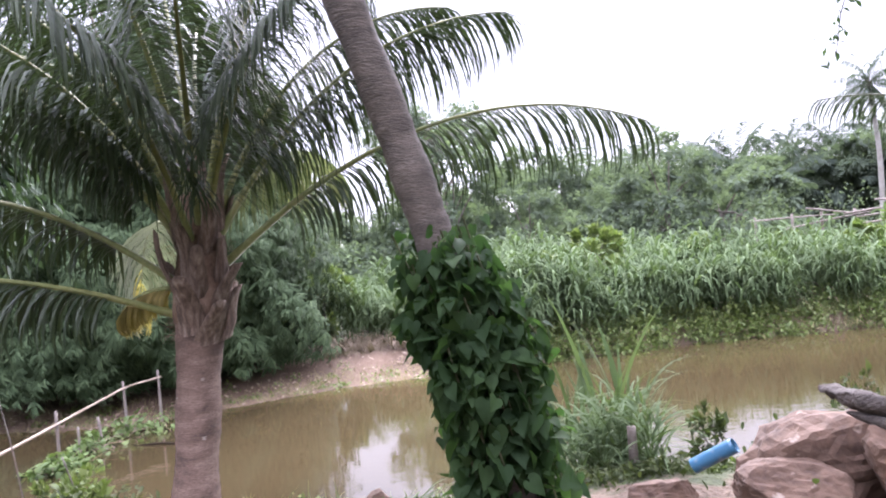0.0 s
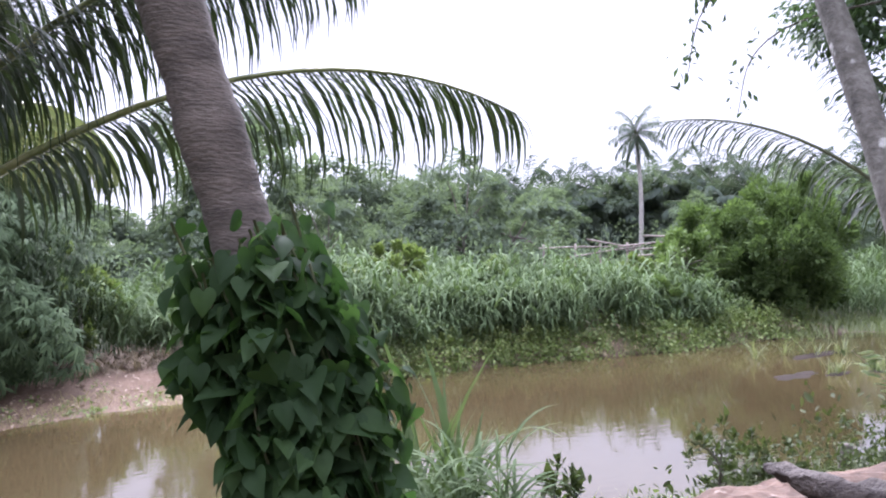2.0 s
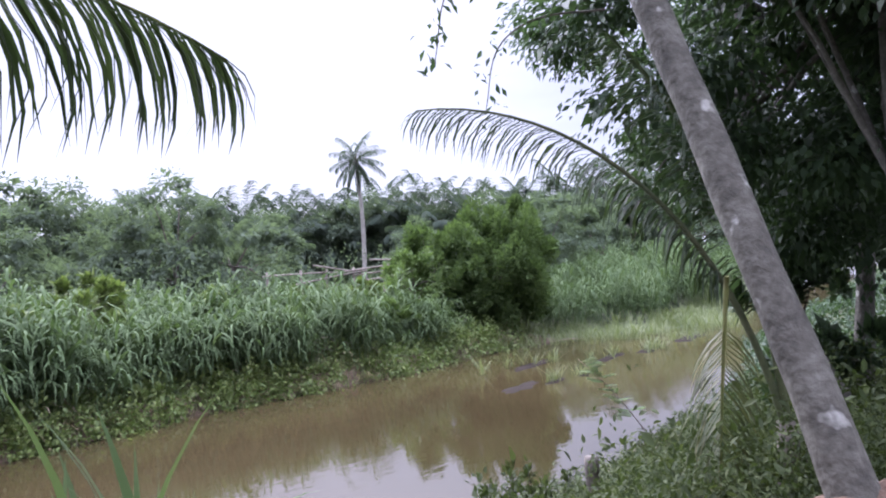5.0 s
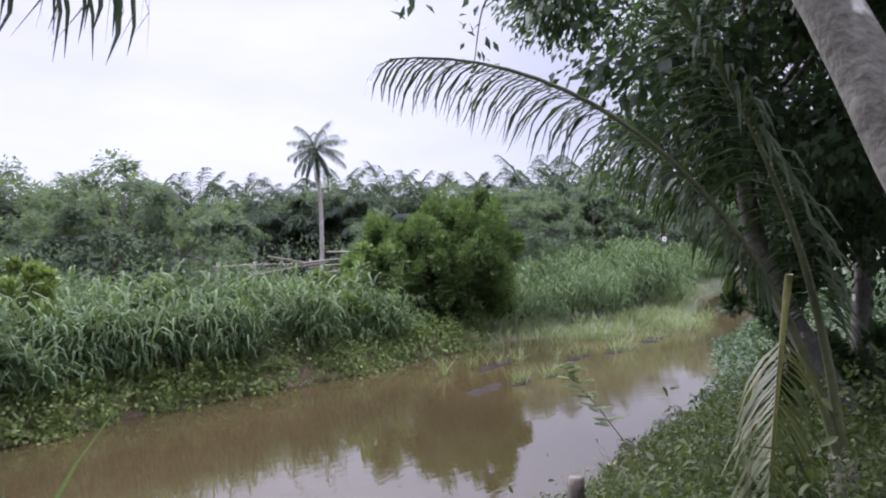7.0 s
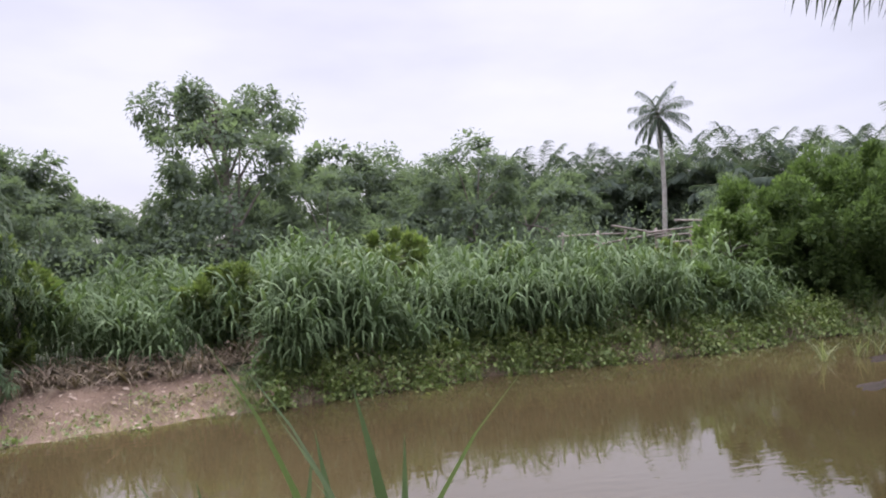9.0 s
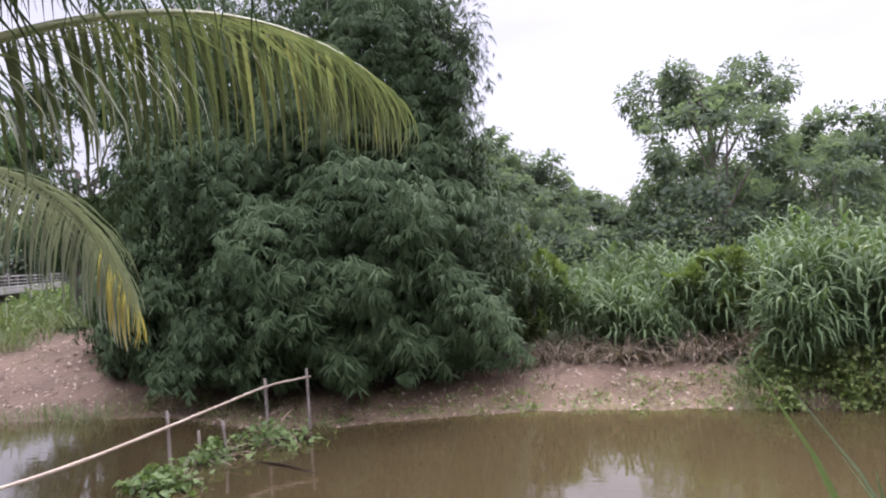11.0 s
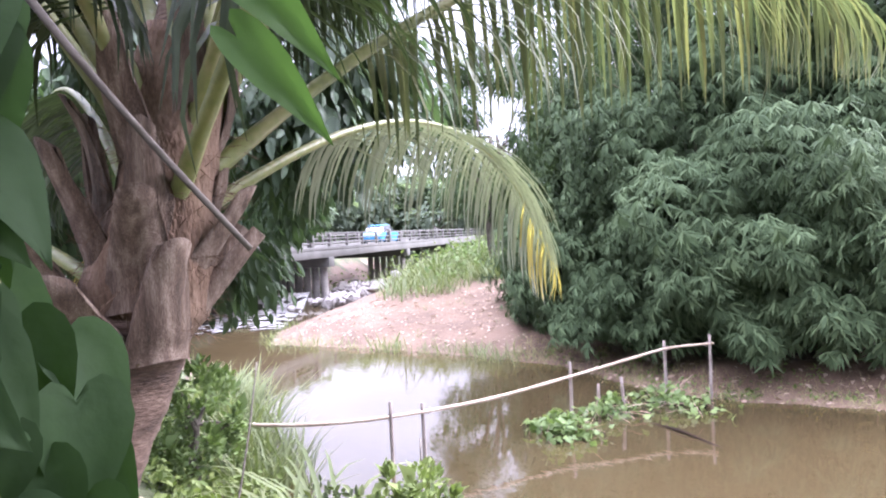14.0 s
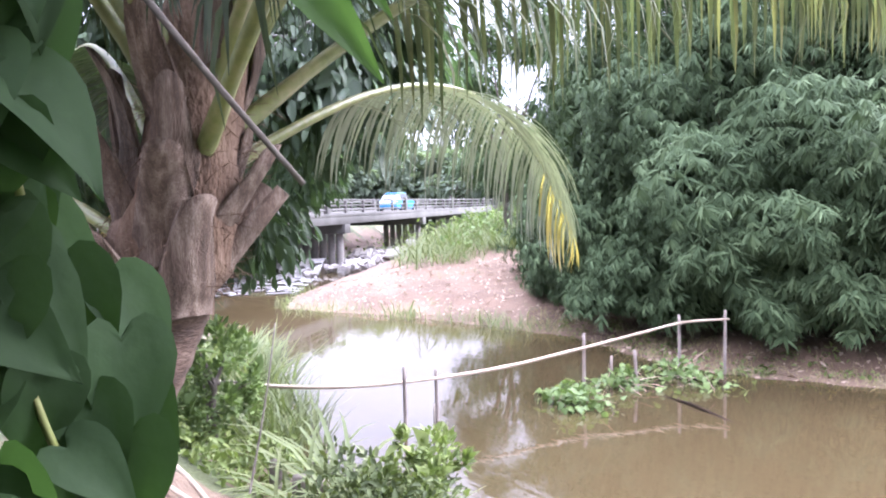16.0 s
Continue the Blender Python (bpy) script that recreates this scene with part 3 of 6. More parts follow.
def limbs(base, top, hearts, radius, seed, count=9):
    """A bent trunk and boughs that reach to some of the clumps."""
    r = np.random.default_rng(seed)
    base, top = np.array(base, dtype=float), np.array(top, dtype=float)
    mid = (base + top) / 2 + r.normal(0, 0.06, 3) * np.linalg.norm(top - base)
    line = smooth_line([base, mid, top], 12)
    parts = [tube(line, np.linspace(radius, radius * 0.5, 12) * np.array([1.35, 1.1] + [1] * 10), 9, 0.15)]
    for h in hearts[r.permutation(len(hearts))[:count]]:
        s = line[r.integers(6, 12)]
        k = smooth_line([s, (s + h) / 2 + np.array([0, 0, 0.12 * np.linalg.norm(h - s)]), h], 6)
        parts.append(tube(k, np.linspace(radius * 0.4, radius * 0.08, 6), 6))
    return join(parts)


def build_tree(name, label, category, base, height, crown, clumps, leaves, size, seed, leaf_mat, bark=None, radius=0.15, top=None, template=None, group="", low=-0.6, down=0.5, lift=0.0, branches=9, shell=0.55, puff=0.26, inner=0.10):
    base = np.array(base, dtype=float)
    ob = thing(name, label, category, group, tuple(base))
    centre = np.array(top if top is not None else (0, 0, height * 0.6 + lift))
    cloud, hearts = crown_cloud(centre, crown, clumps, leaves, size, seed, template, down, 0.75 if puff > 0.2 else 1.5, low, shell, inner, puff)
    weed = name == "weed"
    hook(fast_mesh("stems" if weed else "trunk", *limbs((0, 0, -0.3), centre, hearts, radius, seed, branches), bark or M_BARK_DARK, True), ob, kind="stuff" if weed else "")
    hook(fast_mesh("crown", *cloud, leaf_mat), ob, kind="stuff")
    return ob


def tufts(places, blades, height, template, seed, lean=0.45, spread=0.12):
    """Blades fanned out of each place, joined."""
    r = np.random.default_rng(seed)
    n = len(places) * blades
    k = np.repeat(np.arange(len(places)), blades)
    p = np.asarray(places)[k] + np.concatenate([r.normal(0, spread, (n, 2)), np.zeros((n, 1))], 1)
    d = np.concatenate([r.normal(0, lean, (n, 2)), np.ones((n, 1))], 1)
    q = np.asarray(places)
    swell = 1 + 0.28 * np.sin(q[:, 0] * 1.15 + 1.7 * np.sin(q[:, 1] * 0.6)) * np.cos(q[:, 1] * 0.9 + q[:, 0] * 0.35)
    h = height * r.uniform(0.5, 1.1, n) * (swell * r.uniform(0.75, 1.2, len(places)))[k]
    up = np.concatenate([-d[:, :2] * 3, np.full((n, 1), 0.6)], 1) + r.normal(0, 0.2, (n, 3))
    return scatter(template, p, frames_along(d, up), h)


def on_land(xy, sink=0.03):
    xy = np.asarray(xy)
    return np.concatenate([xy, (land(xy[:, 0], xy[:, 1]) - sink)[:, None]], 1)


def band(n, x0, x1, d0, d1, shore, side, seed):
    """n places on the ground from d0 to d1 metres off a shore."""
    r = np.random.default_rng(seed)
    x = r.uniform(x0, x1, n)
    y = shore(x) + side * r.uniform(d0, d1, n)
    return on_land(np.stack([x, y], 1))


# ---- far side: tree line, palms, bamboo ----
def far_trees():
    r = np.random.default_rng(3)
    kinds = []
    for k, (w, h) in enumerate(((3.2, 4.2), (4.0, 5.0), (2.6, 3.6), (3.6, 3.4))):
        t = build_tree("tree", "broad dense tree of the tree line, haze put into its leaf colour", "tree", (0, 0, -60), h * 1.9, (w, w, h), 52, 10000, 0.25, 20 + k, L_TREE, radius=0.22, template=LEAF_LOW, group="far tree line", low=-0.9)
        kinds.append(t)
    spots = []
    for bearing in np.arange(-78, 34, 3.1):
        for row, (dist, scale) in enumerate(((37, 0.72), (46, 0.95))):
            b = radians(bearing + r.uniform(-1.4, 1.4))
            d = dist + r.uniform(-2.5, 2.5)
            x, y = -d * math.sin(b), 3 + d * math.cos(b)
            if row == 0 and -47 < bearing < -24:
                d, scale = 43 + r.uniform(-2, 2), 0.5
                x, y = -d * math.sin(b), 3 + d * math.cos(b)
            if row == 1 and -60 < bearing < -17:
                scale *= 0.72
            if y > far_shore(x) + 9:
                if abs(math.degrees(math.atan2(x, y - 3)) - 33.7) < 4.4:
                    x, y, scale = x * 71 / d, 3 + (y - 3) * 71 / d, scale * 1.35
                spots.append((x, y, scale * r.choice((0.68, 0.8, 0.95, 1.05, 1.28))))
    for bearing, d, s in ((-9.5, 44, 0.8), (-12, 46, 0.85), (12, 45, 0.85), (16, 44, 0.85), (20, 46, 0.8), (-32.5, 74, 0.9), (-35.0, 75, 0.9), (-53, 52, 0.8), (-56, 56, 0.8), (-59, 53, 0.75), (-62, 58, 0.85), (-65, 62, 0.9), (-68, 66, 1.0), (-71, 70, 1.0), (-74, 74, 1.0), (-77, 78, 1.0), (-80, 74, 1.0), (-70, 90, 1.2), (-66, 88, 1.2), (-62, 84, 1.1)):
        spots.append((-d * math.sin(radians(bearing)), 3 + d * math.cos(radians(bearing)), s))
    for i, (x, y, s) in enumerate(spots):
        m = pose(x, y, float(land(x, y)) - 0.1, 0, 0, r.uniform(0, 360)) @ Matrix.Scale(s, 4)
        t = kinds[i % 4]
        if i < 4:
            t.matrix_basis = m
        else:
            copy_thing(t, pose(x, y, float(land(x, y)) - 0.1, 0, 0, r.uniform(0, 360))).scale = (s, s, s)


def build_palm_crown(parent, top, count, length, leaflet, seed, mat, rib, rise=(70, -15), sag=(60, 85), pairs=26, width=0.10, segments=2, hang=0.8, origin=(0, 0, 0), thick=0.03):
    r = np.random.default_rng(seed)
    for i in range(count):
        u = i / (count - 1)
        build_frond(parent, top, 137.5 * i + r.uniform(-12, 12), rise[0] + (rise[1] - rise[0]) * u, length * r.uniform(0.85, 1.1), sag[0] + (sag[1] - sag[0]) * (1 - u) * r.uniform(0.7, 1.1), leaflet, seed * 100 + i,
                    mat, rib, pairs, hang, 0.15, thick, None, origin, width, 0, segments)


def oil_palms():
    r = np.random.default_rng(5)
    kinds = []
    for k in range(3):
        ob = thing("oil_palm", "spreading oil palm at the skyline of the grove", "palm", "oil palm grove")
        hook(fast_mesh("trunk", *tube([(0, 0, -0.5), (0.05, 0, 2), (0, 0.05, 4.2)], (0.45, 0.4, 0.42), 8, 0.2), M_BARK_DARK, True), ob)
        build_palm_crown(ob, (0, 0, 4.1), 18, 4.3, 1.15, 40 + k, L_OIL, M_PETIOLE_SHADED, (84, -20), (30, 48), 32, 0.17)
        kinds.append(ob)
    i = 0
    for bearing in np.arange(-58, -14, 2.0):
        for d0 in (58, 68):
            b = radians(bearing + r.uniform(-1, 1))
            d = d0 + r.uniform(-3, 3)
            x, y = -d * math.sin(b), 3 + d * math.cos(b)
            s = r.uniform(1.0, 1.3) * (1.1 if d0 > 60 else 0.95)
            if abs(bearing + 33.7) < 6:
                x, y, s = x * (d + 15) / d, 3 + (y - 3) * (d + 15) / d, s * 1.15
            m = pose(x, y, float(land(x, y)) + (0.9 if d0 > 60 else 0), 0, 0, r.uniform(0, 360))
            if i < 3:
                kinds[i].matrix_basis = m @ Matrix.Scale(s, 4)
            else:
                copy_thing(kinds[i % 3], m).scale = (s, s, s)
            i += 1


def lone_coconut():
    base = np.array((36.4, 57.6, float(land(36.4, 57.6)) - 0.2))
    ob = thing("coconut_palm", "tall slender coconut palm above the tree line", "palm", at=tuple(base))
    line = smooth_line([(0, 0, 0), (0.2, 0, 7), (-0.2, 0, 12.9)], 16)
    hook(fast_mesh("trunk", *tube(line, np.linspace(0.26, 0.15, 16), 9, 0.05), M_PALE_TRUNK, True), ob)
    build_palm_crown(ob, line[-1], 30, 3.2, 1.0, 61, L_OIL, M_PETIOLE_SHADED, (86, -66), (42, 66), 30, 0.055, 3, 1.1)


def tall_tree():
    b = (-0.7, 46.0)
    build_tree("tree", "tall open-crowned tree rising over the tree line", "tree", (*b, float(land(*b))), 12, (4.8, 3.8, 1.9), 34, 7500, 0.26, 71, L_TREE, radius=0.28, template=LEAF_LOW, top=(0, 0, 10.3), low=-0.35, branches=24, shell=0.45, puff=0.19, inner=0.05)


def round_bush(name, x, y, w, h, seed, mat, label, leaves=9000, size=0.16, clumps=34):
    z = float(land(x, y))
    return build_tree(name, label, "bush", (x, y, z), h, (w, w, h * 0.5), clumps, leaves, size, seed, mat, radius=0.07 if h > 1.3 else 0.014, top=(0, 0, h * 0.5), low=-1, branches=14, down=-0.6, shell=0.25, puff=0.17, inner=0.04)


def flat_blade(length, width, droop, segments, shape):
    """A thin blade along +y that arches over towards -z."""
    v, f, p = [], [], np.zeros(2)
    for i in range(segments + 1):
        q = i / segments
        w = width * 0.5 * max(0.03, np.interp(q, np.linspace(0, 1, len(shape)), shape))
        v += [(-w, p[0], p[1]), (w, p[0], p[1] + 0.3 * w)]
        a = droop * (q + 0.5 / segments) ** 1.6
        p = p + length / segments * np.array([math.cos(a), -math.sin(a)])
    f = [(2 * i, 2 * i + 1, 2 * i + 3, 2 * i + 2) for i in range(segments)]
    return np.array(v), np.array(f)


CANE = flat_blade(1.0, 0.052, 2.7, 4, (0.6, 1.0, 0.85, 0.5, 0.0))
CANE_FINE = strip(1.0, 0.046, 1.5, 7, 0.3, (0.6, 0.9, 1.0, 0.9, 0.75, 0.55, 0.3, 0.0))
REED = flat_blade(1.0, 0.034, 0.6, 7, (0.5, 0.9, 1.0, 0.8, 0.0))
STALK = strip(1.0, 0.012, 0.0, 1, 0.6, (1.0, 0.8))


def canes(places, stalks, height, leaves, seed, spread=0.2, size=1.0, blade=None, low=0.30):
    """Upright stalks, each with long leaves that arch out along its length."""
    r = np.random.default_rng(seed)
    q = np.asarray(places)
    swell = 1 + 0.40 * np.sin(q[:, 0] * 1.15 + 1.7 * np.sin(q[:, 1] * 0.6)) * np.cos(q[:, 1] * 0.9 + q[:, 0] * 0.35) + r.normal(0, 0.16, len(q))
    n = len(q) * stalks
    k = np.repeat(np.arange(len(q)), stalks)
    foot = q[k] + np.concatenate([r.normal(0, spread, (n, 2)), np.zeros((n, 1))], 1)
    d = unit(np.concatenate([r.normal(0, 0.15, (n, 2)), np.ones((n, 1))], 1))
    h = height * swell[k] * r.uniform(0.65, 1.12, n)
    m = n * leaves
    e = np.repeat(np.arange(n), leaves)
    u = np.tile(np.linspace(low, 1.0, leaves), n) + r.normal(0, 0.04, m)
    p = foot[e] + d[e] * (h[e] * u)[:, None]
    a = r.uniform(0, 2 * math.pi, m)
    out = np.stack([np.cos(a), np.sin(a), r.uniform(0.9, 2.6, m)], 1)
    up = np.stack([-np.cos(a), -np.sin(a), np.full(m, 0.5)], 1) + r.normal(0, 0.25, (m, 3))
    return join([scatter(STALK, foot, frames_along(d, np.array([0, 1.0, 0]) + r.normal(0, 0.3, (n, 3))), h), scatter(blade or CANE, p, frames_along(out, up), size * r.uniform(0.6, 1.1, m) * (0.8 + 0.25 * swell[k][e]))])


def cane_field():
    """Tall cane grass along the far bank."""
    keep = np.concatenate([band(450, 1.2, 15.6, 0.55, 4.3, far_shore, 1, 11), band(230, 1.2, 8.0, 4.5, 9.5, far_shore, 1, 18)])
    left = band(170, -3.8, 2.6, 3.0, 9, far_shore, 1, 13)
    more = np.concatenate([band(330, 20.5, 40, 1.8, 9, far_shore, 1, 12), band(260, 30, 66, 0.4, 8, far_shore, 1, 42)])
    gap = lambda q: q[np.sin(q[:, 0] * 2.3 + 2.0 * np.sin(q[:, 1] * 1.3)) + 0.7 * np.sin(q[:, 1] * 2.9 + q[:, 0] * 0.9) > -0.45]
    keep, left = gap(keep), gap(left)
    ob = fast_mesh("cane_grass", *join([canes(np.concatenate([keep[keep[:, 0] < 8.5], left]), 6, 1.45, 8, 14, 0.16, 1.15), canes(keep[keep[:, 0] >= 8.5], 6, 1.3, 8, 44, 0.16, 1.05)]), L_CANE)
    tagged(ob, "dense stand of tall green cane grass with arching blades", "grass", kind="stuff")
    ob = fast_mesh("field_grass", *canes(band(330, 7.5, 19, 4.3, 12, far_shore, 1, 38), 4, 0.95, 6, 39, 0.25, 0.7), L_CANE)
    tagged(ob, "lower field grass behind the cane stand", "grass", kind="stuff")
    ob = fast_mesh("cane_grass", *canes(more, 5, 1.9, 7, 15, 0.2, 1.0), L_CANE)
    tagged(ob, "stand of tall grass by the marshy bend", "grass", kind="stuff")
    dead = np.concatenate([band(120, -4.2, 3.0, 2.2, 3.6, far_shore, 1, 41), band(50, 2.5, 15, 1.1, 2.0, far_shore, 1, 16), blob_at(9, 2.9, 19.9, 0.25, 0.2, 19)])
    ob = fast_mesh("dry_cane", *tufts(dead, 20, 1.0, BLADE, 17, 0.5, 0.15), L_CANE_DRY)
    tagged(ob, "withered brown cane leaves hanging at the foot of the stand", "grass", kind="stuff")


def blob_at(n, x, y, sx, sy, seed):
    r = np.random.default_rng(seed)
    return on_land(np.stack([x + r.normal(0, sx, n), y + r.normal(0, sy, n)], 1))


def weed_clumps(name, label, spots, each, radius, height, size, material, seed):
    """Leafy clumps of uneven size round each spot."""
    r = np.random.default_rng(seed)
    k = np.repeat(np.arange(len(spots)), each)
    g = r.uniform(0.5, 1.4, len(spots))[k]
    p = np.asarray(spots)[k].copy()
    p[:, 2] = np.maximum(p[:, 2], 0)
    o = r.normal(0, 1, (len(k), 3)) * radius * g[:, None]
    p += o * np.array([1, 1, 0])
    p[:, 2] += height * g * r.random(len(k)) * np.exp(-(o[:, 0] ** 2 + o[:, 1] ** 2) / (2.2 * radius * radius))
    tagged(fast_mesh(name, *scatter(LEAF_LOW, p, random_turns(len(p), 0.2), size * r.uniform(0.5, 1.4, len(p))), material), label, "weeds", kind="stuff")


def bank_fringe():
    """Low grass and creeping weeds along the far water's edge."""
    a = band(760, 0.6, 19, 0.0, 1.2, far_shore, 1, 21)
    tagged(fast_mesh("bank_grass", *tufts(a, 12, 0.45, BLADE_UP, 22, 0.7, 0.15), L_GRASS), "low yellow-green grass along the water's edge", "grass", kind="stuff")
    a = band(220, 0.6, 19, 0.0, 1.0, far_shore, 1, 29)
    tagged(fast_mesh("bank_grass", *tufts(a, 12, 0.5, BLADE, 30, 0.6, 0.12), L_GRASS_DRY), "straw-coloured grass along the water's edge", "grass", kind="stuff")
    weed_clumps("bank_weeds", "creeping leafy weeds spilling over the bank", band(150, 0.8, 19, -0.05, 0.95, far_shore, 1, 24), 130, 0.22, 0.7, 0.12, L_WEED, 23)
    weed_clumps("bank_weeds", "bright leafy weeds at the foot of the cane", band(80, 1.0, 17, 0.7, 1.7, far_shore, 1, 35), 170, 0.26, 1.0, 0.12, L_BUSH, 36)
    s = band(620, -13, 1.5, 0.0, 1.3, far_shore, 1, 25)
    tagged(fast_mesh("dry_grass", *tufts(s, 9, 0.28, BLADE_UP, 26, 0.7, 0.12), L_GRASS_DRY), "sparse yellowed grass on the sand's edge", "grass", kind="stuff")
    m = np.concatenate([band(90, 17.5, 23, -1.6, 2.4, far_shore, 1, 27), band(80, 21, 27, -1.9, 1.6, far_shore, 1, 47), band(50, 25, 30, -1.2, 1.5, far_shore, 1, 48), band(120, 28, 42, 0.2, 2.4, far_shore, 1, 37)])
    m[:, 2] = np.maximum(m[:, 2], -0.03)
    tagged(fast_mesh("marsh_grass", *tufts(m, 16, 0.75, BLADE_UP, 28, 0.35, 0.2), L_GRASS), "pale green marsh grass standing in the shallows", "grass", kind="stuff")


def bamboo_clump():
    base = np.array((-8.5, 18.5, float(land(-8.5, 18.5))))
    ob = thing("bamboo_clump", "huge dense bamboo clump with drooping dark leaves", "bamboo", at=tuple(base))
    r = np.random.default_rng(31)
    # arching culms, hidden within, in a colour that holds the clump's inner shade
    for i in range(26):
        a, reach = r.uniform(0, 2 * math.pi), r.uniform(0.6, 4.2)
        h = r.uniform(6.5, 10.5) - 0.5 * reach
        root = np.array([math.cos(a), math.sin(a), 0]) * r.uniform(0.2, 1.6)
        tip = np.array([math.cos(a) * reach, math.sin(a) * reach, h])
        k = smooth_line([root, root * 1.15 + np.array([0, 0, h * 0.55]), tip], 10)
        hook(fast_mesh("culm", *tube(k, np.linspace(0.045, 0.012, 10), 6), M_PETIOLE_SHADED, True), ob)
    spr = [spray(8, 0.27, 0.044, 1.9, 33 + k) for k in range(3)]
    heart, normal = [], []
    lobes = [((-0.6, -0.2, 2.9), (4.2, 3.3, 3.6)), ((2.3, 0.3, 2.0), (2.5, 2.6, 2.5)), ((-2.6, -0.4, 5.2), (2.4, 2.2, 3.8)), ((0.6, 0.6, 6.4), (2.6, 2.4, 3.4)), ((2.6, 0.8, 4.0), (1.4, 1.8, 2.2)), ((-4.2, -0.8, 1.9), (1.5, 1.7, 2.2)), ((2.0, 0.8, 7.4), (1.7, 1.6, 2.3)), ((-2.6, -1.7, 1.3), (2.3, 1.7, 1.7)), ((0.7, -1.6, 1.5), (2.7, 1.7, 1.9)), ((-4.9, -1.2, 0.9), (1.1, 1.1, 1.3)), ((-6.6, 0.4, 1.6), (1.7, 1.6, 2.0))]
    for (c, rad), n in zip(lobes, (10000, 5600, 4500, 5000, 2300, 2600, 2000, 4000, 5000, 1300, 2200)):
        d = unit(r.normal(0, 1, (n, 3)))
        bump = 1 + 0.36 * np.sin(d[:, 0] * 7 + c[0]) * np.sin(d[:, 2] * 6 + d[:, 1] * 5) + r.normal(0, 0.05, n)
        p = np.array(c) + d * np.array(rad) * (bump * r.uniform(0.72, 1.0, n) ** 0.7)[:, None]
        heart.append(p)
        normal.append(d)
    p, d = np.concatenate(heart), np.concatenate(normal)
    ok = (p[:, 2] > 0.05)
    p, d = p[ok], d[ok]
    way = unit(d * np.array([1, 1, 0.3]) + r.normal(0, 0.35, p.shape) - np.array([0, 0, 1.1]))
    turn = frames_along(way, d + np.array([0, 0, 0.7]))
    k = r.integers(0, 3, len(p))
    for i in range(3):
        s = k == i
        hook(fast_mesh("foliage", *scatter(spr[i], p[s], turn[s], r.uniform(0.75, 1.3, s.sum())), L_BAMBOO), ob, kind="stuff")


far_trees()
oil_palms()
lone_coconut()
tall_tree()
round_bush("bush", 18.9, 21.4, 2.15, 4.9, 81, L_SHRUB, "rounded bright green shrub at the water's bend", 46000, 0.14, 130)
round_bush("bush", 16.9, 22.8, 1.7, 3.9, 84, L_SHRUB, "smaller green shrub beside the rounded one", 18000, 0.14, 70)
round_bush("bush", 20.6, 22.4, 1.6, 3.2, 85, L_SHRUB, "low green shrub beside the marshy bend", 14000, 0.14, 60)
for k, (x, off, w, h, m) in enumerate(((2.6, 2.6, 0.8, 2.0, L_WEED), (4.6, 4.4, 1.2, 2.7, L_WEED), (6.3, 1.5, 0.6, 1.5, L_BUSH), (8.2, 5.2, 1.1, 2.0, L_WEED), (9.4, 1.3, 0.6, 1.4, L_BUSH), (11.6, 4.6, 0.9, 1.7, L_WEED), (13.2, 1.4, 0.7, 1.5, L_BUSH), (14.6, 5.0, 0.9, 1.7, L_WEED), (0.2, 4.0, 1.0, 2.3, L_WEED), (-4.4, 5.2, 1.2, 2.6, L_WEED), (-5.4, 7.2, 1.3, 2.9, L_WEED))):
    round_bush("bush", x, float(far_shore(x)) + off, w, h, 830 + k, m, "leafy wild shrub growing among the cane grass", 8000, 0.14, 30)
round_bush("bush", 15.4, 22.3, 1.1, 3.3, 82, L_BUSH, "slender bright green shrub among the cane grass", 2600)
cane_field()
bank_fringe()
bamboo_clump()


# ---- the two near palms ----
def sheath_plate(base, d, out, w, l, seed):
    """A torn, curved leaf base that clasps the trunk: a thick curved plate."""
    r = np.random.default_rng(seed)
    d, out = unit(d), unit(out)
    side = np.cross(d, out)
    v, f, n, m = [], [], 7, 8
    for layer in (0, 1):
        for i in range(n):
            s = i / (n - 1)
            for j in range(m):
                t = j / (m - 1) * 2 - 1
                wid = w * (1 - 0.55 * s ** 1.3)
                p = np.array(base) + d * l * (s - 0.06 * t * t) + side * t * wid + out * (0.05 * s - 0.6 * wid * t * t + 0.03 * math.sin(4 * s + seed) + r.normal(0, 0.004)) - out * 0.014 * layer
                v.append(p)
    for i in range(n - 1):
        for j in range(m - 1):
            a = i * m + j
            f.append((a, a + 1, a + m + 1, a + m))
            b = a + n * m
            f.append((b, b + m, b + m + 1, b + 1))
    for i in range(n - 1):
        for j in (0, m - 1):
            a = i * m + j
            f.append((a, a + m, a + m + n * m, a + n * m))
    for j in range(m - 1):
        for i in (0, n - 1):
            a = i * m + j
            f.append((a, a + 1, a + 1 + n * m, a + n * m))
    return np.array(v), np.array(f)


def ringed_trunk(line, radii, sides=18, pitch=0.09, depth=0.012):
    """A palm trunk with leaf-scar rings."""
    n = len(line)
    length = np.concatenate([[0], np.cumsum(np.linalg.norm(np.diff(line, axis=0), axis=1))])
    rad = []
    for s, r in zip(length, radii):
        u = (s / pitch + 0.15 * math.sin(s * 7)) % 1
        rad.append(r + depth * (0.6 - u) + 0.006 * math.sin(s * 11))
    return tube(line, rad, sides, 0.05)


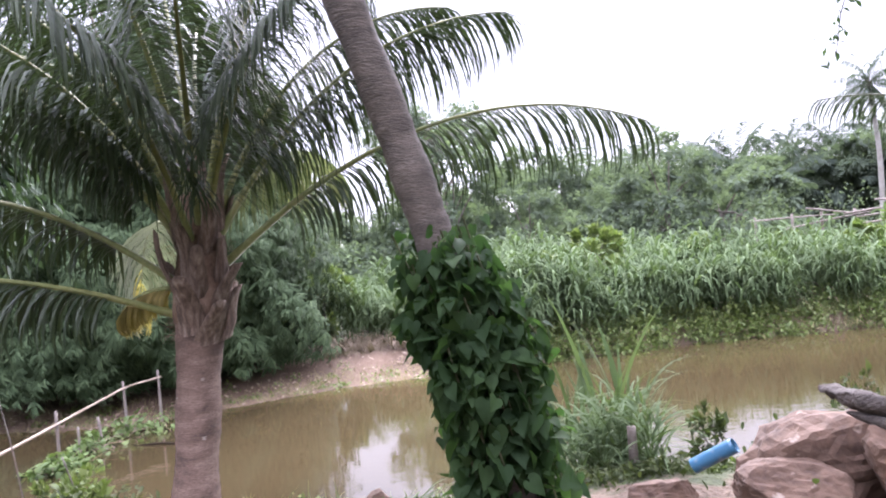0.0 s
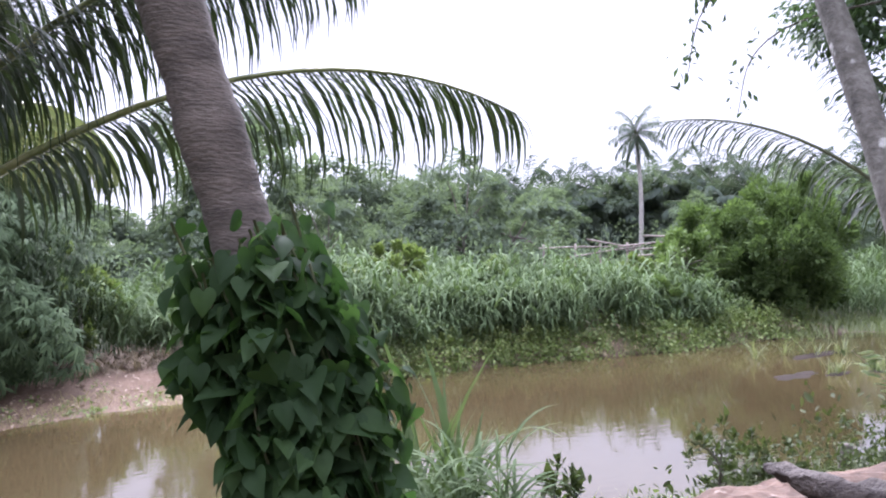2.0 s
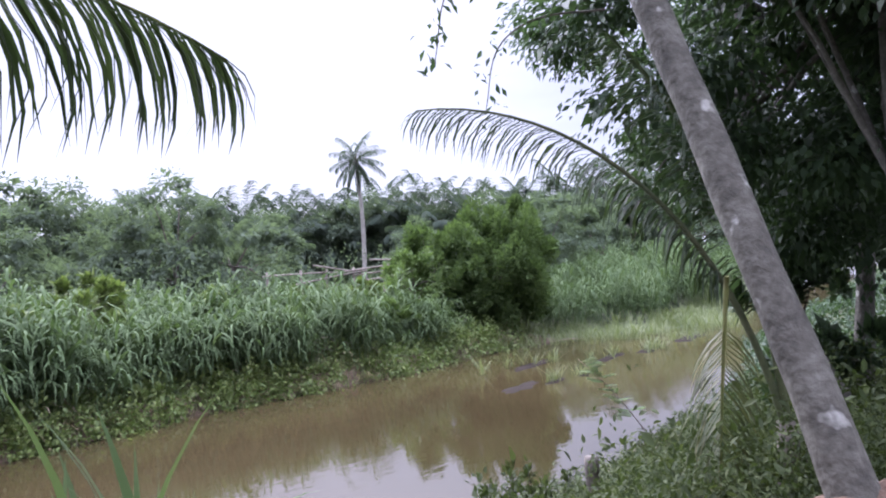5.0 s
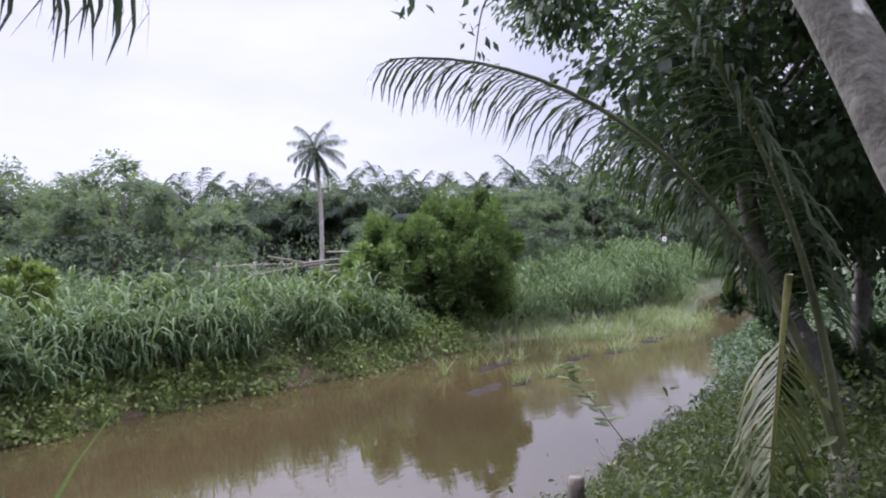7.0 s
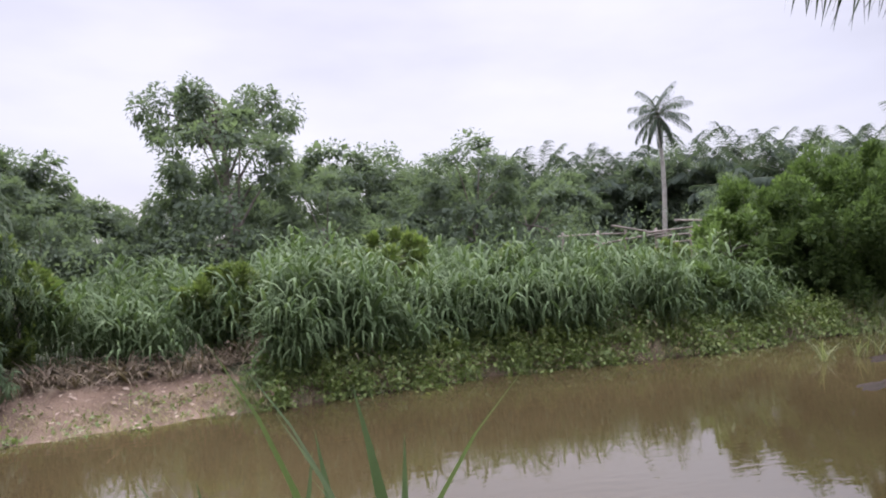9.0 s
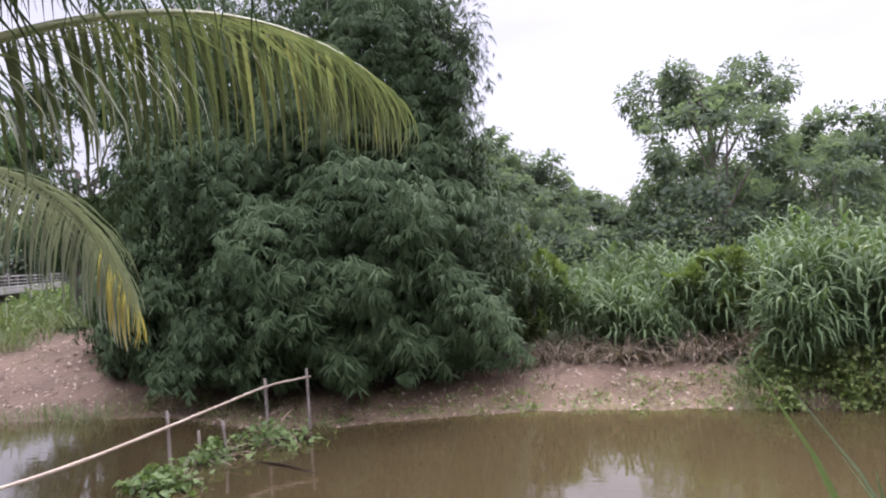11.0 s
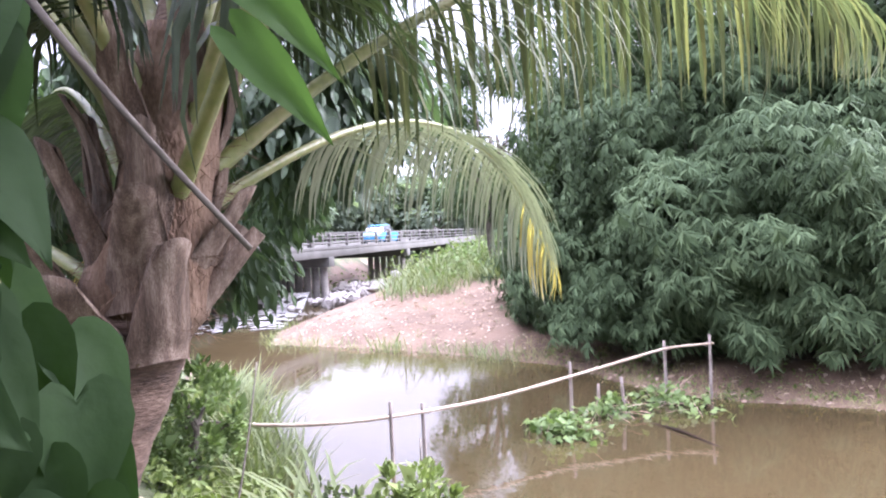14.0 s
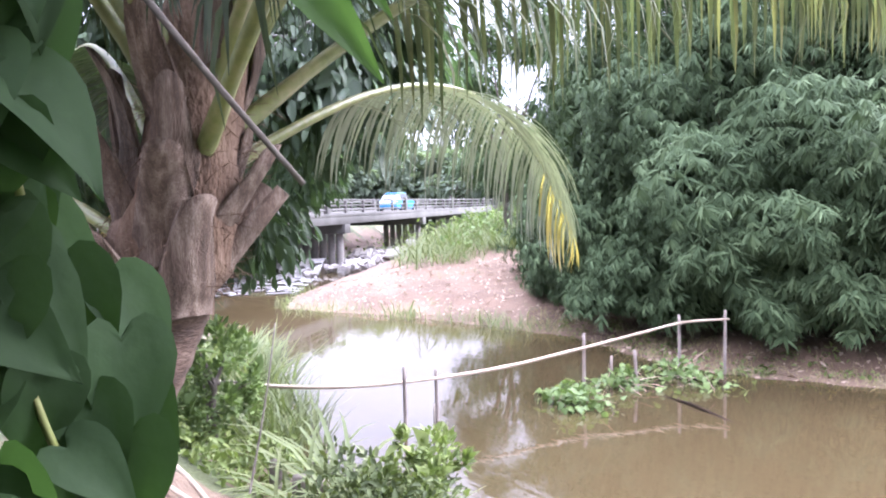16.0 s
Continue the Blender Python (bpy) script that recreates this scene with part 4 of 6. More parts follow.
def young_palm():
    base = np.array((-1.89, 4.28, 1.28))
    ob = thing("coconut_palm", "young coconut palm with ragged brown leaf bases", "palm", at=tuple(base))
    axis = smooth_line([(0.0, -0.03, -0.15), (-0.015, 0.31, 0.72), (-0.048, 0.62, 1.45), (-0.042, 0.80, 2.1), (-0.06, 0.96, 3.0)], 90)
    rad = np.interp(np.linspace(0, 1, 90), (0, 0.08, 0.25, 0.45, 0.6, 0.8, 1), (0.22, 0.175, 0.15, 0.155, 0.17, 0.13, 0.07))
    hook(fast_mesh("trunk", *ringed_trunk(axis, rad, 18, 0.085, 0.009), M_PALM_BARK, True), ob)
    at = lambda s: axis[min(89, int(s * 89))]
    r = np.random.default_rng(91)
    # fibrous netting between the leaf bases
    core = tube(axis[51:82], np.interp(np.linspace(0, 1, 31), (0, 0.12, 0.6, 1), (0.155, 0.195, 0.18, 0.12)), 20, 0.22)
    hook(fast_mesh("fibre", *core, M_FIBRE, True), ob, "matted brown fibre")
    whisk = []
    for i in range(900):
        s, a = r.uniform(0.57, 0.82), r.uniform(0, 2 * math.pi)
        p = at(s) + r.uniform(0.17, 0.23) * np.array([math.cos(a), math.sin(a), 0])
        whisk.append(scatter(strip(1, 0.03, 0.9, 2, 0, (1, 0.6, 0)), p[None], frames_along(np.array([[math.cos(a), math.sin(a), r.uniform(-1.2, 0.8)]]), r.normal(0, 1, (1, 3))), [r.uniform(0.04, 0.13)]))
    hook(fast_mesh("loose_fibre", *join(whisk), M_FIBRE), ob, kind="stuff")
    for i in range(14):
        a = radians(137.5 * i + 20)
        s = 0.575 + 0.24 * i / 12
        out = np.array([math.cos(a), math.sin(a), 0.1])
        hook(fast_mesh("leaf_base", *sheath_plate(at(s) + out * 0.17, np.array([0.12 * math.cos(a), 0.12 * math.sin(a), 1.0]), out, r.uniform(0.06, 0.10), r.uniform(0.38, 0.6), 900 + i), M_SHEATH, True), ob, "torn papery leaf base")
    for a, s, l in ((-40, 0.545, 0.34), (20, 0.555, 0.40), (-85, 0.575, 0.46), (60, 0.60, 0.46), (-10, 0.62, 0.4)):
        out = np.array([math.cos(radians(a)), math.sin(radians(a)), -0.05])
        hook(fast_mesh("leaf_base", *sheath_plate(at(s) + out * 0.2, np.array([0.3 * out[0], 0.3 * out[1], 1.0]), out, 0.12, l, 930 + a), M_SHEATH, True), ob, "pale split leaf base hanging loose")
    for a, sv, l in ((66, 0.60, 0.34), (92, 0.64, 0.26)):
        q = at(sv) + 0.15 * np.array([math.cos(radians(a)), math.sin(radians(a)), 0])
        d = np.array([0.75 * math.cos(radians(a)), 0.75 * math.sin(radians(a)), 0.8])
        hook(fast_mesh("frond_stub", *tube([q, q + d * l * 0.5, q + d * l], (0.05, 0.036, 0.028), 10, 0.25), M_SHEATH, True), ob, "cut brown stub of an old frond")
    b = base
    FR = [  # azimuth, rise, length, sag, leaf length, height on the stem, leaf and tip material
        (8.5, 40, 3.9, 65, 0.75, 0.74, None, None), (20, 58, 3.4, 58, 0.8, 0.8, None, None), (82, 40, 4.1, 66, 0.80, 0.77, L_PALM_OLD, None), (121, 26, 4.7, 78, 0.8, 0.73, L_PALM_DRY, L_PALM_YELLOW),
        (92, 62, 3.6, 70, 0.8, 0.82, None, None), (184, 40, 3.0, 62, 0.62, 0.70, None, None), (206, 24, 2.7, 40, 0.6, 0.62, None, None), (228, 66, 2.7, 70, 0.7, 0.8, None, None),
        (160, 66, 3.0, 70, 0.8, 0.84, None, None), (290, 66, 2.6, 60, 0.75, 0.84, None, None), (-20, 74, 3.0, 40, 0.7, 0.9, None, None), (40, 80, 3.1, 35, 0.7, 0.92, None, None), (250, 78, 2.8, 40, 0.7, 0.92, None, None), (120, 80, 3.0, 40, 0.7, 0.9, None, None),
        (205, 60, 2.8, 55, 0.7, 0.80, None, None), (312, 60, 2.2, 50, 0.6, 0.80, None, None), (140, 60, 3.2, 70, 0.8, 0.8, None, None), (265, 62, 2.4, 60, 0.7, 0.80, None, None), (105, 70, 3.3, 60, 0.8, 0.86, None, None), (30, 66, 3.2, 66, 0.8, 0.84, None, None),
        (196, 70, 3.0, 50, 0.7, 0.86, None, None), (196, 14, 0.55, 80, 0.26, 0.70, L_PALM_YELLOW, None)]
    for i, (az, rise, ln, sag, lf, s, m, tip) in enumerate(FR):
        a = radians(az)
        p = b + at(s) + 0.1 * np.array([math.cos(a), math.sin(a), 0])
        build_frond(ob, p, az, rise, ln, sag, lf * 1.12, 950 + i, m, None, 110, (0.9 if az > 100 else 1.4) if tip else 1.25, 0.20, 0.022 if tip else 0.026, tip, b, 0.020 if tip else 0.025)


def vine_palm():
    base = np.array((0.36, 4.12, 1.66))
    ob = thing("leaning_palm", "leaning coconut palm trunk smothered in a heart-leaved vine", "palm", at=tuple(base))
    axis = smooth_line([(-0.09, 0, -0.2), (-0.20, 0.02, 0.6), (-0.36, 0.02, 1.35), (-0.52, 0.03, 1.95), (-0.78, 0.05, 2.9), (-1.3, 0.1, 4.6), (-1.7, 0.2, 6.4)], 110)
    rad = np.interp(np.linspace(0, 1, 110), (0, 0.1, 0.5, 1), (0.19, 0.15, 0.128, 0.11))
    hook(fast_mesh("trunk", *ringed_trunk(axis, rad, 18, 0.11, 0.01), M_PALM_SHADED, True), ob)
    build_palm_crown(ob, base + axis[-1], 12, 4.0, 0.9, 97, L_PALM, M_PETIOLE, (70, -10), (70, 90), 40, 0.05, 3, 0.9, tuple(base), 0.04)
    b = tuple(base)
    vine = thing("climbing_vine", "thick climbing vine with large glossy heart-shaped leaves", "vine", at=b)
    r = np.random.default_rng(98)
    stems, place, way = [], [], []
    for i in range(74):
        a = r.uniform(0, 2 * math.pi)
        s0, s1 = r.uniform(0.28, 0.49), r.uniform(-0.02, 0.30)
        reach = r.uniform(0.14, 0.31)
        p0 = axis[int(s0 * 109)] + r.uniform(0.15, 0.27) * np.array([math.cos(a), math.sin(a), 0])
        p1 = axis[int(max(0, (s0 + s1) / 2) * 109)] + reach * np.array([math.cos(a), math.sin(a), 0]) + np.array([0, 0, 0.08])
        p2 = axis[int(max(0, s1) * 109)] + reach * 1.05 * np.array([math.cos(a), math.sin(a), 0]) + r.normal(0, 0.05, 3)
        k = smooth_line([p0, p1, p2], 14)
        stems.append(tube(k, np.full(14, 0.006), 5))
        for q in k[1:]:
            for _ in range(4):
                o = r.normal(0, 0.05, 3)
                place.append(q + o)
                way.append(np.array([math.cos(a), math.sin(a), 0]) * r.uniform(0.1, 0.9) + r.normal(0, 0.55, 3) - np.array([0, 0, 0.75]))
    hook(fast_mesh("stem", *join(stems), M_PETIOLE_SHADED, True), vine)
    place, way = np.array(place), np.array(way)
    up = np.concatenate([unit(way[:, :2]) * 1.0, np.full((len(way), 1), 0.5)], 1)
    hook(fast_mesh("foliage", *scatter(HEART, place, frames_along(way, up + r.normal(0, 0.42, up.shape)), 0.102 * r.uniform(0.4, 1.3, len(place))), L_VINE, True), vine, kind="stuff")
    # long runners that reach out towards the water
    o = base
    RUN = (((-0.10, 4.30, 3.75), (-0.16, 4.52, 3.55), (-0.17, 4.58, 3.2)), ((-0.12, 4.25, 3.5), (-0.20, 4.50, 3.25), (-0.20, 4.60, 2.95)), ((0.0, 4.25, 3.2), (-0.10, 4.48, 3.1), (-0.12, 4.58, 2.75)), ((-0.15, 4.3, 3.3), (-0.28, 4.55, 3.3), (-0.32, 4.66, 2.85)))
    for line in RUN:
        k = smooth_line([np.array(p) - o for p in line], 16)
        run = hook(fast_mesh("runner", *tube(k, np.full(16, 0.004), 5), M_PETIOLE, True), vine)
        n = 20
        q = np.repeat(k[6:], 2, 0) + r.normal(0, 0.022, (n, 3))
        w = np.concatenate([r.normal(0, 0.35, (n, 2)) + np.array([0.25, 0.25]), np.full((n, 1), -0.8)], 1)
        for e in range(n):
            hook(fast_mesh("leaf", *scatter(HEART, q[e:e + 1], frames_along(w[e:e + 1], np.array([[0.8, 0.15, 0.45]]) + r.normal(0, 0.25, (1, 3))), np.array([[0.78, 1, 1]]) * 0.112 * r.uniform(0.65, 1.2)), L_VINE, True), run)
    # a loose shoot with two long leaves, and a dead twig, stretched towards the water
    k = smooth_line([np.array(p) - o for p in ((-0.18, 4.48, 3.72), (-0.06, 4.62, 3.52), (0.0, 4.74, 3.43), (0.005, 4.80, 3.41))], 14)
    run = hook(fast_mesh("runner", *tube(k, np.full(14, 0.004), 6), M_PETIOLE, True), vine)
    for p, d, l in (((-0.01, 4.745, 3.43), (0.05, 0.085, -0.095), 0.128), ((0.0, 4.76, 3.36), (0.03, 0.065, -0.08), 0.10), ((-0.03, 4.66, 3.47), (0.1, -0.02, -0.1), 0.06)):
        hook(fast_mesh("leaf", *scatter(HEART, (np.array(p) - o)[None], frames_along(np.array([d]), np.array([[0.75, -0.55, 0.35]])), np.array([[l * 0.40, l, l]])), L_VINE_BACKLIT, True), run, "long green leaf with light from behind painted in")
    k = smooth_line([np.array(p) - o for p in ((-0.12, 4.52, 3.58), (-0.02, 4.625, 3.38), (0.0, 4.69, 3.285), (0.02, 4.755, 3.20))], 14)
    hook(fast_mesh("twig", *tube(k, np.linspace(0.0032, 0.0022, 14), 6, 0.3), M_BARK_DARK, True), vine, "dead brown twig")


young_palm()
vine_palm()


# ---- right-hand bank: leaning tree, dark trees, short palm ----
def leaning_tree():
    base = np.array((2.88, 3.36, 1.85))
    ob = thing("leaning_tree", "leaning tree with pale lichen-blotched grey bark", "tree", at=tuple(base))
    line = smooth_line([(-0.08, -0.14, -0.25), (-0.01, 0.03, 0.1), (0.09, 0.24, 0.65), (0.17, 0.46, 1.2), (0.29, 0.86, 2.2), (0.39, 1.27, 3.2), (0.47, 1.7, 4.2), (0.52, 2.2, 5.4)], 34)
    hook(fast_mesh("trunk", *tube(line, np.interp(np.linspace(0, 1, 34), (0, 0.08, 1), (0.135, 0.095, 0.06)), 14, 0.16), M_BARK, True), ob)
    # crown kept above the view, widened and thickened to shade the trunk
    cloud, _ = crown_cloud((1.0, 1.6, 7.4), (3.0, 2.4, 1.4), 30, 24000, 0.14, 131, LEAF_LOW, 0.5)
    hook(fast_mesh("crown", *cloud, L_DARK), ob, kind="stuff")


def dark_trees():
    # the one at (6.6, 1.2) and the last three are unseen, added for shade
    specs = [((8.4, 4.4), (8.2, 4.8, 7.7), (3.0, 2.6, 3.0), 34, 18000, 145, 0.08), ((9.2, 5.6), (9.7, 6.7, 6.4), (3.2, 2.7, 3.7), 36, 24000, 141, 0.15), ((10.6, 4.4), (11.0, 5.2, 6.6), (3.6, 3.4, 4.2), 34, 15000, 142, 0.17), ((8.2, 3.2), (8.6, 2.6, 6.4), (3.2, 3.0, 3.6), 30, 12000, 143, 0.13), ((11.4, 6.4), (13.6, 7.0, 6.8), (3.4, 2.8, 3.6), 30, 12000, 144, 0.15), ((6.6, 1.2), (6.4, 1.6, 9.2), (3.6, 3.2, 2.2), 34, 14000, 146, 0.16), ((17.0, 4.6), (17.0, 4.6, 5.2), (3.4, 2.8, 3.8), 34, 12000, 149, 0.16), ((22.0, 6.6), (22.0, 6.2, 5.0), (3.4, 2.8, 4.0), 34, 10000, 150, 0.16), ((-3.2, -4.4), (-2.8, -3.6, 6.2), (3.4, 2.8, 3.6), 30, 9000, 151, 0.16), ((1.8, -5.2), (1.6, -4.4, 6.8), (3.6, 3.0, 4.0), 30, 9000, 152, 0.17), ((-0.6, -6.6), (-0.4, -6.2, 3.6), (5.5, 1.6, 3.2), 34, 9000, 154, 0.12)]
    for (x, y), c, rad, clumps, leaves, seed, thick in specs:
        z = float(land(x, y))
        build_tree("tree", "dark leafy tree of the river bank, rear ones added unseen for shade", "tree", (x, y, z), 8, rad, int(clumps * 1.5), int(leaves * 1.2), 0.115, seed, L_DARK, M_BARK, thick, (c[0] - x, c[1] - y, c[2] - z), group="bank trees", low=-0.85, branches=10)


def short_palm():
    base = np.array((5.35, 4.80, float(land(5.35, 4.80))))
    ob = thing("short_palm", "stemless young palm with long arching fronds", "palm", at=tuple(base))
    hook(fast_mesh("trunk", *tube(base[None] * 0 + np.array([(0, 0, -0.2), (0, 0, 0.15), (-0.03, 0.02, 0.45)]), (0.12, 0.11, 0.06), 12, 0.25), M_BARK_DARK, True), ob)
    FR = [(127, 77, 4.05, 80, 0.62), (150, 84, 3.2, 40, 0.6)]
    for i, (az, rise, ln, sag, lf) in enumerate(FR):
        build_frond(ob, base + np.array([0, 0, 0.3]), az, rise, ln, sag, lf, 160 + i, L_PALM, M_PETIOLE_SHADED, 80, 1.1, 0.3, 0.03, None, tuple(base), 0.026, 0, 3)
    # a broken frond hangs straight down from the trees
    b = np.array((4.60, 4.80, 3.05))
    hang = thing("hanging_frond", "broken palm frond hanging limply by the trunk", "palm frond", at=tuple(b))
    build_frond(hang, b, 58, -78, 2.15, 8, 0.62, 177, L_PALM_OLD, None, 60, 0.5, 0.16, 0.014, None, tuple(b), 0.03, 0, 3)


def hanging_branch():
    b = np.array((4.0, 6.8, 4.7))
    ob = thing("hanging_branch", "thin leafy branch hanging from the bank trees", "branch", at=tuple(b))
    r = np.random.default_rng(181)
    for i, line in enumerate((((2.6, -0.3, 1.6), (1.0, -0.1, 1.5), (0.2, 0, 0.9), (0.0, 0.05, 0.2)), ((2.4, 0, 1.9), (1.2, 0.1, 1.8), (0.4, 0.1, 1.5), (0.25, 0.1, 0.9)), ((2.6, 0.2, 1.2), (1.5, 0.2, 0.9), (0.9, 0.2, 0.5), (0.7, 0.2, -0.1)))):
        k = smooth_line(line, 16)
        tw = hook(fast_mesh("twig", *tube(k, np.linspace(0.014, 0.004, 16), 5), M_BARK_DARK, True), ob)
        q = k[4:][r.integers(0, 12, 60)] + r.normal(0, 0.09, (60, 3))
        hook(fast_mesh("leaf", *scatter(LEAF, q, random_turns(60, 0.8), 0.095 * r.uniform(0.6, 1.3, 60)), L_DARK), tw, kind="stuff")


hanging_branch()
leaning_tree()
dark_trees()
short_palm()


# ---- near bank: rocks, pipe, posts, rail ----
def rock(name, label, centre, size, turn, seed, material=None, cut=0.48):
    """A boulder with broken planes, chipped edges and a rough skin."""
    bm = bmesh.new()
    bmesh.ops.create_icosphere(bm, subdivisions=5 if size[0] > 0.25 and material is None else 4, radius=1)
    r = random.Random(seed)
    planes = []
    for _ in range(15):
        d = Vector((r.gauss(0, 1), r.gauss(0, 1), r.gauss(0, 1))).normalized()
        planes.append((d, r.uniform(cut, cut + 0.3)))
    for v in bm.verts:
        for d, k in planes:
            e = v.co.dot(d) - k
            if e > 0:
                v.co -= d * e
        n = v.co.normalized()
        v.co += n * (0.07 * noise.fractal(v.co * 3.2 + Vector((seed, 0, 0)), 1.0, 2.0, 4) + 0.03 * noise.noise(Vector((v.co.x * 6, v.co.y * 6, v.co.z * 22)) + Vector((seed, 3, 1))))
        v.co = Vector((v.co.x * size[0], v.co.y * size[1], v.co.z * size[2]))
    me = bpy.data.meshes.new(name)
    bm.to_mesh(me)
    bm.free()
    me.materials.append(material or M_ROCK)
    ob = new(name, me)
    ob.matrix_basis = pose(*centre, *turn)
    return tagged(ob, label, "rock", "rocks on the bank")


rock("boulder", "low flat-topped brown rock beside the pipe", (1.16, 4.24, 1.62), (0.33, 0.24, 0.22), (3, 3, 8), 3)
rock("boulder", "squared pinkish-brown boulder on the bank", (1.72, 3.64, 1.80), (0.40, 0.30, 0.27), (-4, 6, -12), 2)
rock("boulder", "large brown boulder with broken faces", (2.24, 3.92, 1.86), (0.80, 0.48, 0.46), (6, -6, 10), 1)
rock("boulder", "long reddish boulder at the foot of the leaning tree", (2.72, 3.52, 2.17), (0.74, 0.46, 0.32), (2, 4, -42), 4)
rock("boulder", "dark brown boulder wedged under the log", (2.20, 3.30, 2.06), (0.46, 0.38, 0.36), (12, -6, 60), 5)
rock("boulder", "blocky orange-brown boulder by the path", (2.78, 2.72, 2.02), (0.40, 0.32, 0.34), (0, 5, 20), 8)
rock("boulder", "brown boulder half sunk in the soil", (4.0, 3.25, 2.06), (0.44, 0.38, 0.46), (5, 5, 80), 9)
rock("stone", "small rounded stone in the soil", (0.75, 4.95, 1.55), (0.16, 0.14, 0.09), (0, 0, 40), 6)
rock("stone", "small pale stone in the soil", (-0.75, 4.95, 1.55), (0.15, 0.12, 0.08), (0, 0, 10), 7)


def driftwood():
    b = np.array((2.05, 3.25, 2.36))
    line = smooth_line([(-0.23, 0.28, 0.11), (-0.12, 0.14, 0.07), (0.02, -0.02, 0.05), (0.2, -0.24, 0.06), (0.42, -0.5, 0.06)], 40)
    v, f = tube(line, np.interp(np.linspace(0, 1, 40), (0, 0.05, 0.3, 0.45, 0.6, 1), (0.006, 0.022, 0.055, 0.045, 0.07, 0.075)), 20, 0.5)
    for i in range(len(v)):
        q = Vector(v[i])
        v[i] += np.array((0.3, 0.3, 1.0)) * 0.03 * noise.fractal(Vector((q.x * 5 + q.y * -5, (q.x + q.y) * 30, q.z * 30)), 1.0, 2.0, 3)
    low = smooth_line([(-0.16, 0.16, 0.0), (-0.05, 0.02, -0.03), (0.12, -0.2, -0.03), (0.34, -0.46, -0.02)], 24)
    v2, f2 = tube(low, np.interp(np.linspace(0, 1, 24), (0, 0.1, 0.5, 1), (0.006, 0.02, 0.035, 0.04)), 12, 0.5)
    ob = thing("driftwood", "weathered dark log lying across the boulders", "driftwood", at=tuple(b))
    hook(fast_mesh("log", v, f, M_DRIFT, True), ob)
    hook(fast_mesh("side_limb", v2, f2, M_DRIFT, True), ob)


driftwood()


def blue_pipe():
    b = (1.60, 4.14, 2.0)
    ob = thing("water_pipe", "blue plastic water pipe poking out between rocks", "pipe", at=b)
    a, c = np.array((-0.22, 0.13, -0.155)), np.array((0.0, 0.0, 0.0))
    d = unit(c - a)
    outer = [a + (c - a) * t for t in np.linspace(0, 1, 12)]
    v, f = tube(outer, np.full(12, 0.047), 20, 0, False)
    vi, fi = tube(outer, np.full(12, 0.041), 20, 0, False)
    rim = np.array([(220 + j, 220 + (j + 1) % 20, 460 + (j + 1) % 20, 460 + j) for j in range(20)])
    hook(fast_mesh("wall", np.concatenate([v, vi]), np.concatenate([f, fi[:, ::-1] + 240, rim]), M_PIPE, True), ob)
    # near-black disc set inside the mouth, in place of the shade there
    hook(fast_mesh("mouth_shade", *tube([c - d * 0.06, c - d * 0.05], (0.0405, 0.0405), 20), M_HOLE), ob, "dark disc painted as the shade in the pipe mouth")


blue_pipe()


def post(x, y, top, r, label, lean=(0, 0), material=None):
    z = float(land(x, y))
    z = min(z, 0.0) - 0.25 if z < 0.05 else z - 0.2
    line = [(0, 0, 0), (lean[0] * 0.5, lean[1] * 0.5, (top - z) * 0.5), (lean[0], lean[1], top - z)]
    ob = fast_mesh("post", *tube(smooth_line(line, 8), np.full(8, r) * np.array([1, 1, 1, 1.02, 1, .98, 1, 0.97]), 12, 0.12), material or M_STAKE, True)
    ob.location = (x, y, z)
    return tagged(ob, label, "post")


post(1.17, 4.95, 1.93, 0.035, "short grey wooden stake beside the grass", material=M_STAKE)
post(6.77, 7.73, 0.86, 0.085, "short grey weathered post by the water", material=M_BARK_DARK)


def bamboo_rail():
    """A long bent bamboo pole carried across the shallows by stakes."""
    b = (-8.0, 9.2, 0.0)
    ob = thing("bamboo_rail", "long bent bamboo pole tied to wooden stakes across the shallows", "rail", at=b)
    o = np.array(b)
    line = smooth_line([np.array(p) - o for p in ((-9.6, 6.75, 0.70), (-9.15, 7.1, 0.68), (-8.28, 8.02, 0.67), (-7.80, 9.03, 0.68), (-7.62, 10.6, 0.68), (-7.61, 12.27, 0.75), (-7.48, 13.6, 0.87), (-7.36, 14.5, 0.95), (-6.90, 15.15, 1.0))], 60)
    rad = np.array([0.028 + (0.004 if i % 5 == 0 else 0) for i in range(60)]) * np.linspace(1.05, 0.75, 60)
    hook(fast_mesh("pole", *tube(line, rad, 9), M_BAMBOO, True), ob, "pale jointed bamboo pole")
    for x, y, top, lean in ((-7.73, 8.99, 0.92, (0.02, 0)), (-7.68, 9.49, 0.80, (-0.04, 0.02)), (-7.68, 12.36, 0.98, (0.02, 0)), (-7.42, 14.45, 1.08, (-0.02, 0.02)), (-6.96, 15.1, 1.16, (0.01, 0)), (-7.30, 13.25, 0.62, (-0.08, 0)), (-7.62, 12.95, 0.52, (0, 0))):
        z = -0.35
        k = smooth_line([np.array((x, y, z)) - o, np.array((x + lean[0] / 2, y + lean[1] / 2, (z + top) / 2)) - o, np.array((x + lean[0], y + lean[1], top)) - o], 8)
        st = hook(fast_mesh("stake", *tube(k, np.linspace(0.032, 0.025, 8), 9, 0.2), M_STAKE, True), ob)
        j = np.argmin(np.linalg.norm(line[:, :2] + o[:2] - (x, y), axis=1))
        if top > 0.7:
            q = line[j]
            tie = tube([q + 0.045 * np.array([math.cos(a), math.sin(a) * 0.6, math.sin(a)]) for a in np.linspace(0, 2 * math.pi, 12)], np.full(12, 0.006), 5)
            hook(fast_mesh("binding", *tie, M_STAKE, True), st)


bamboo_rail()


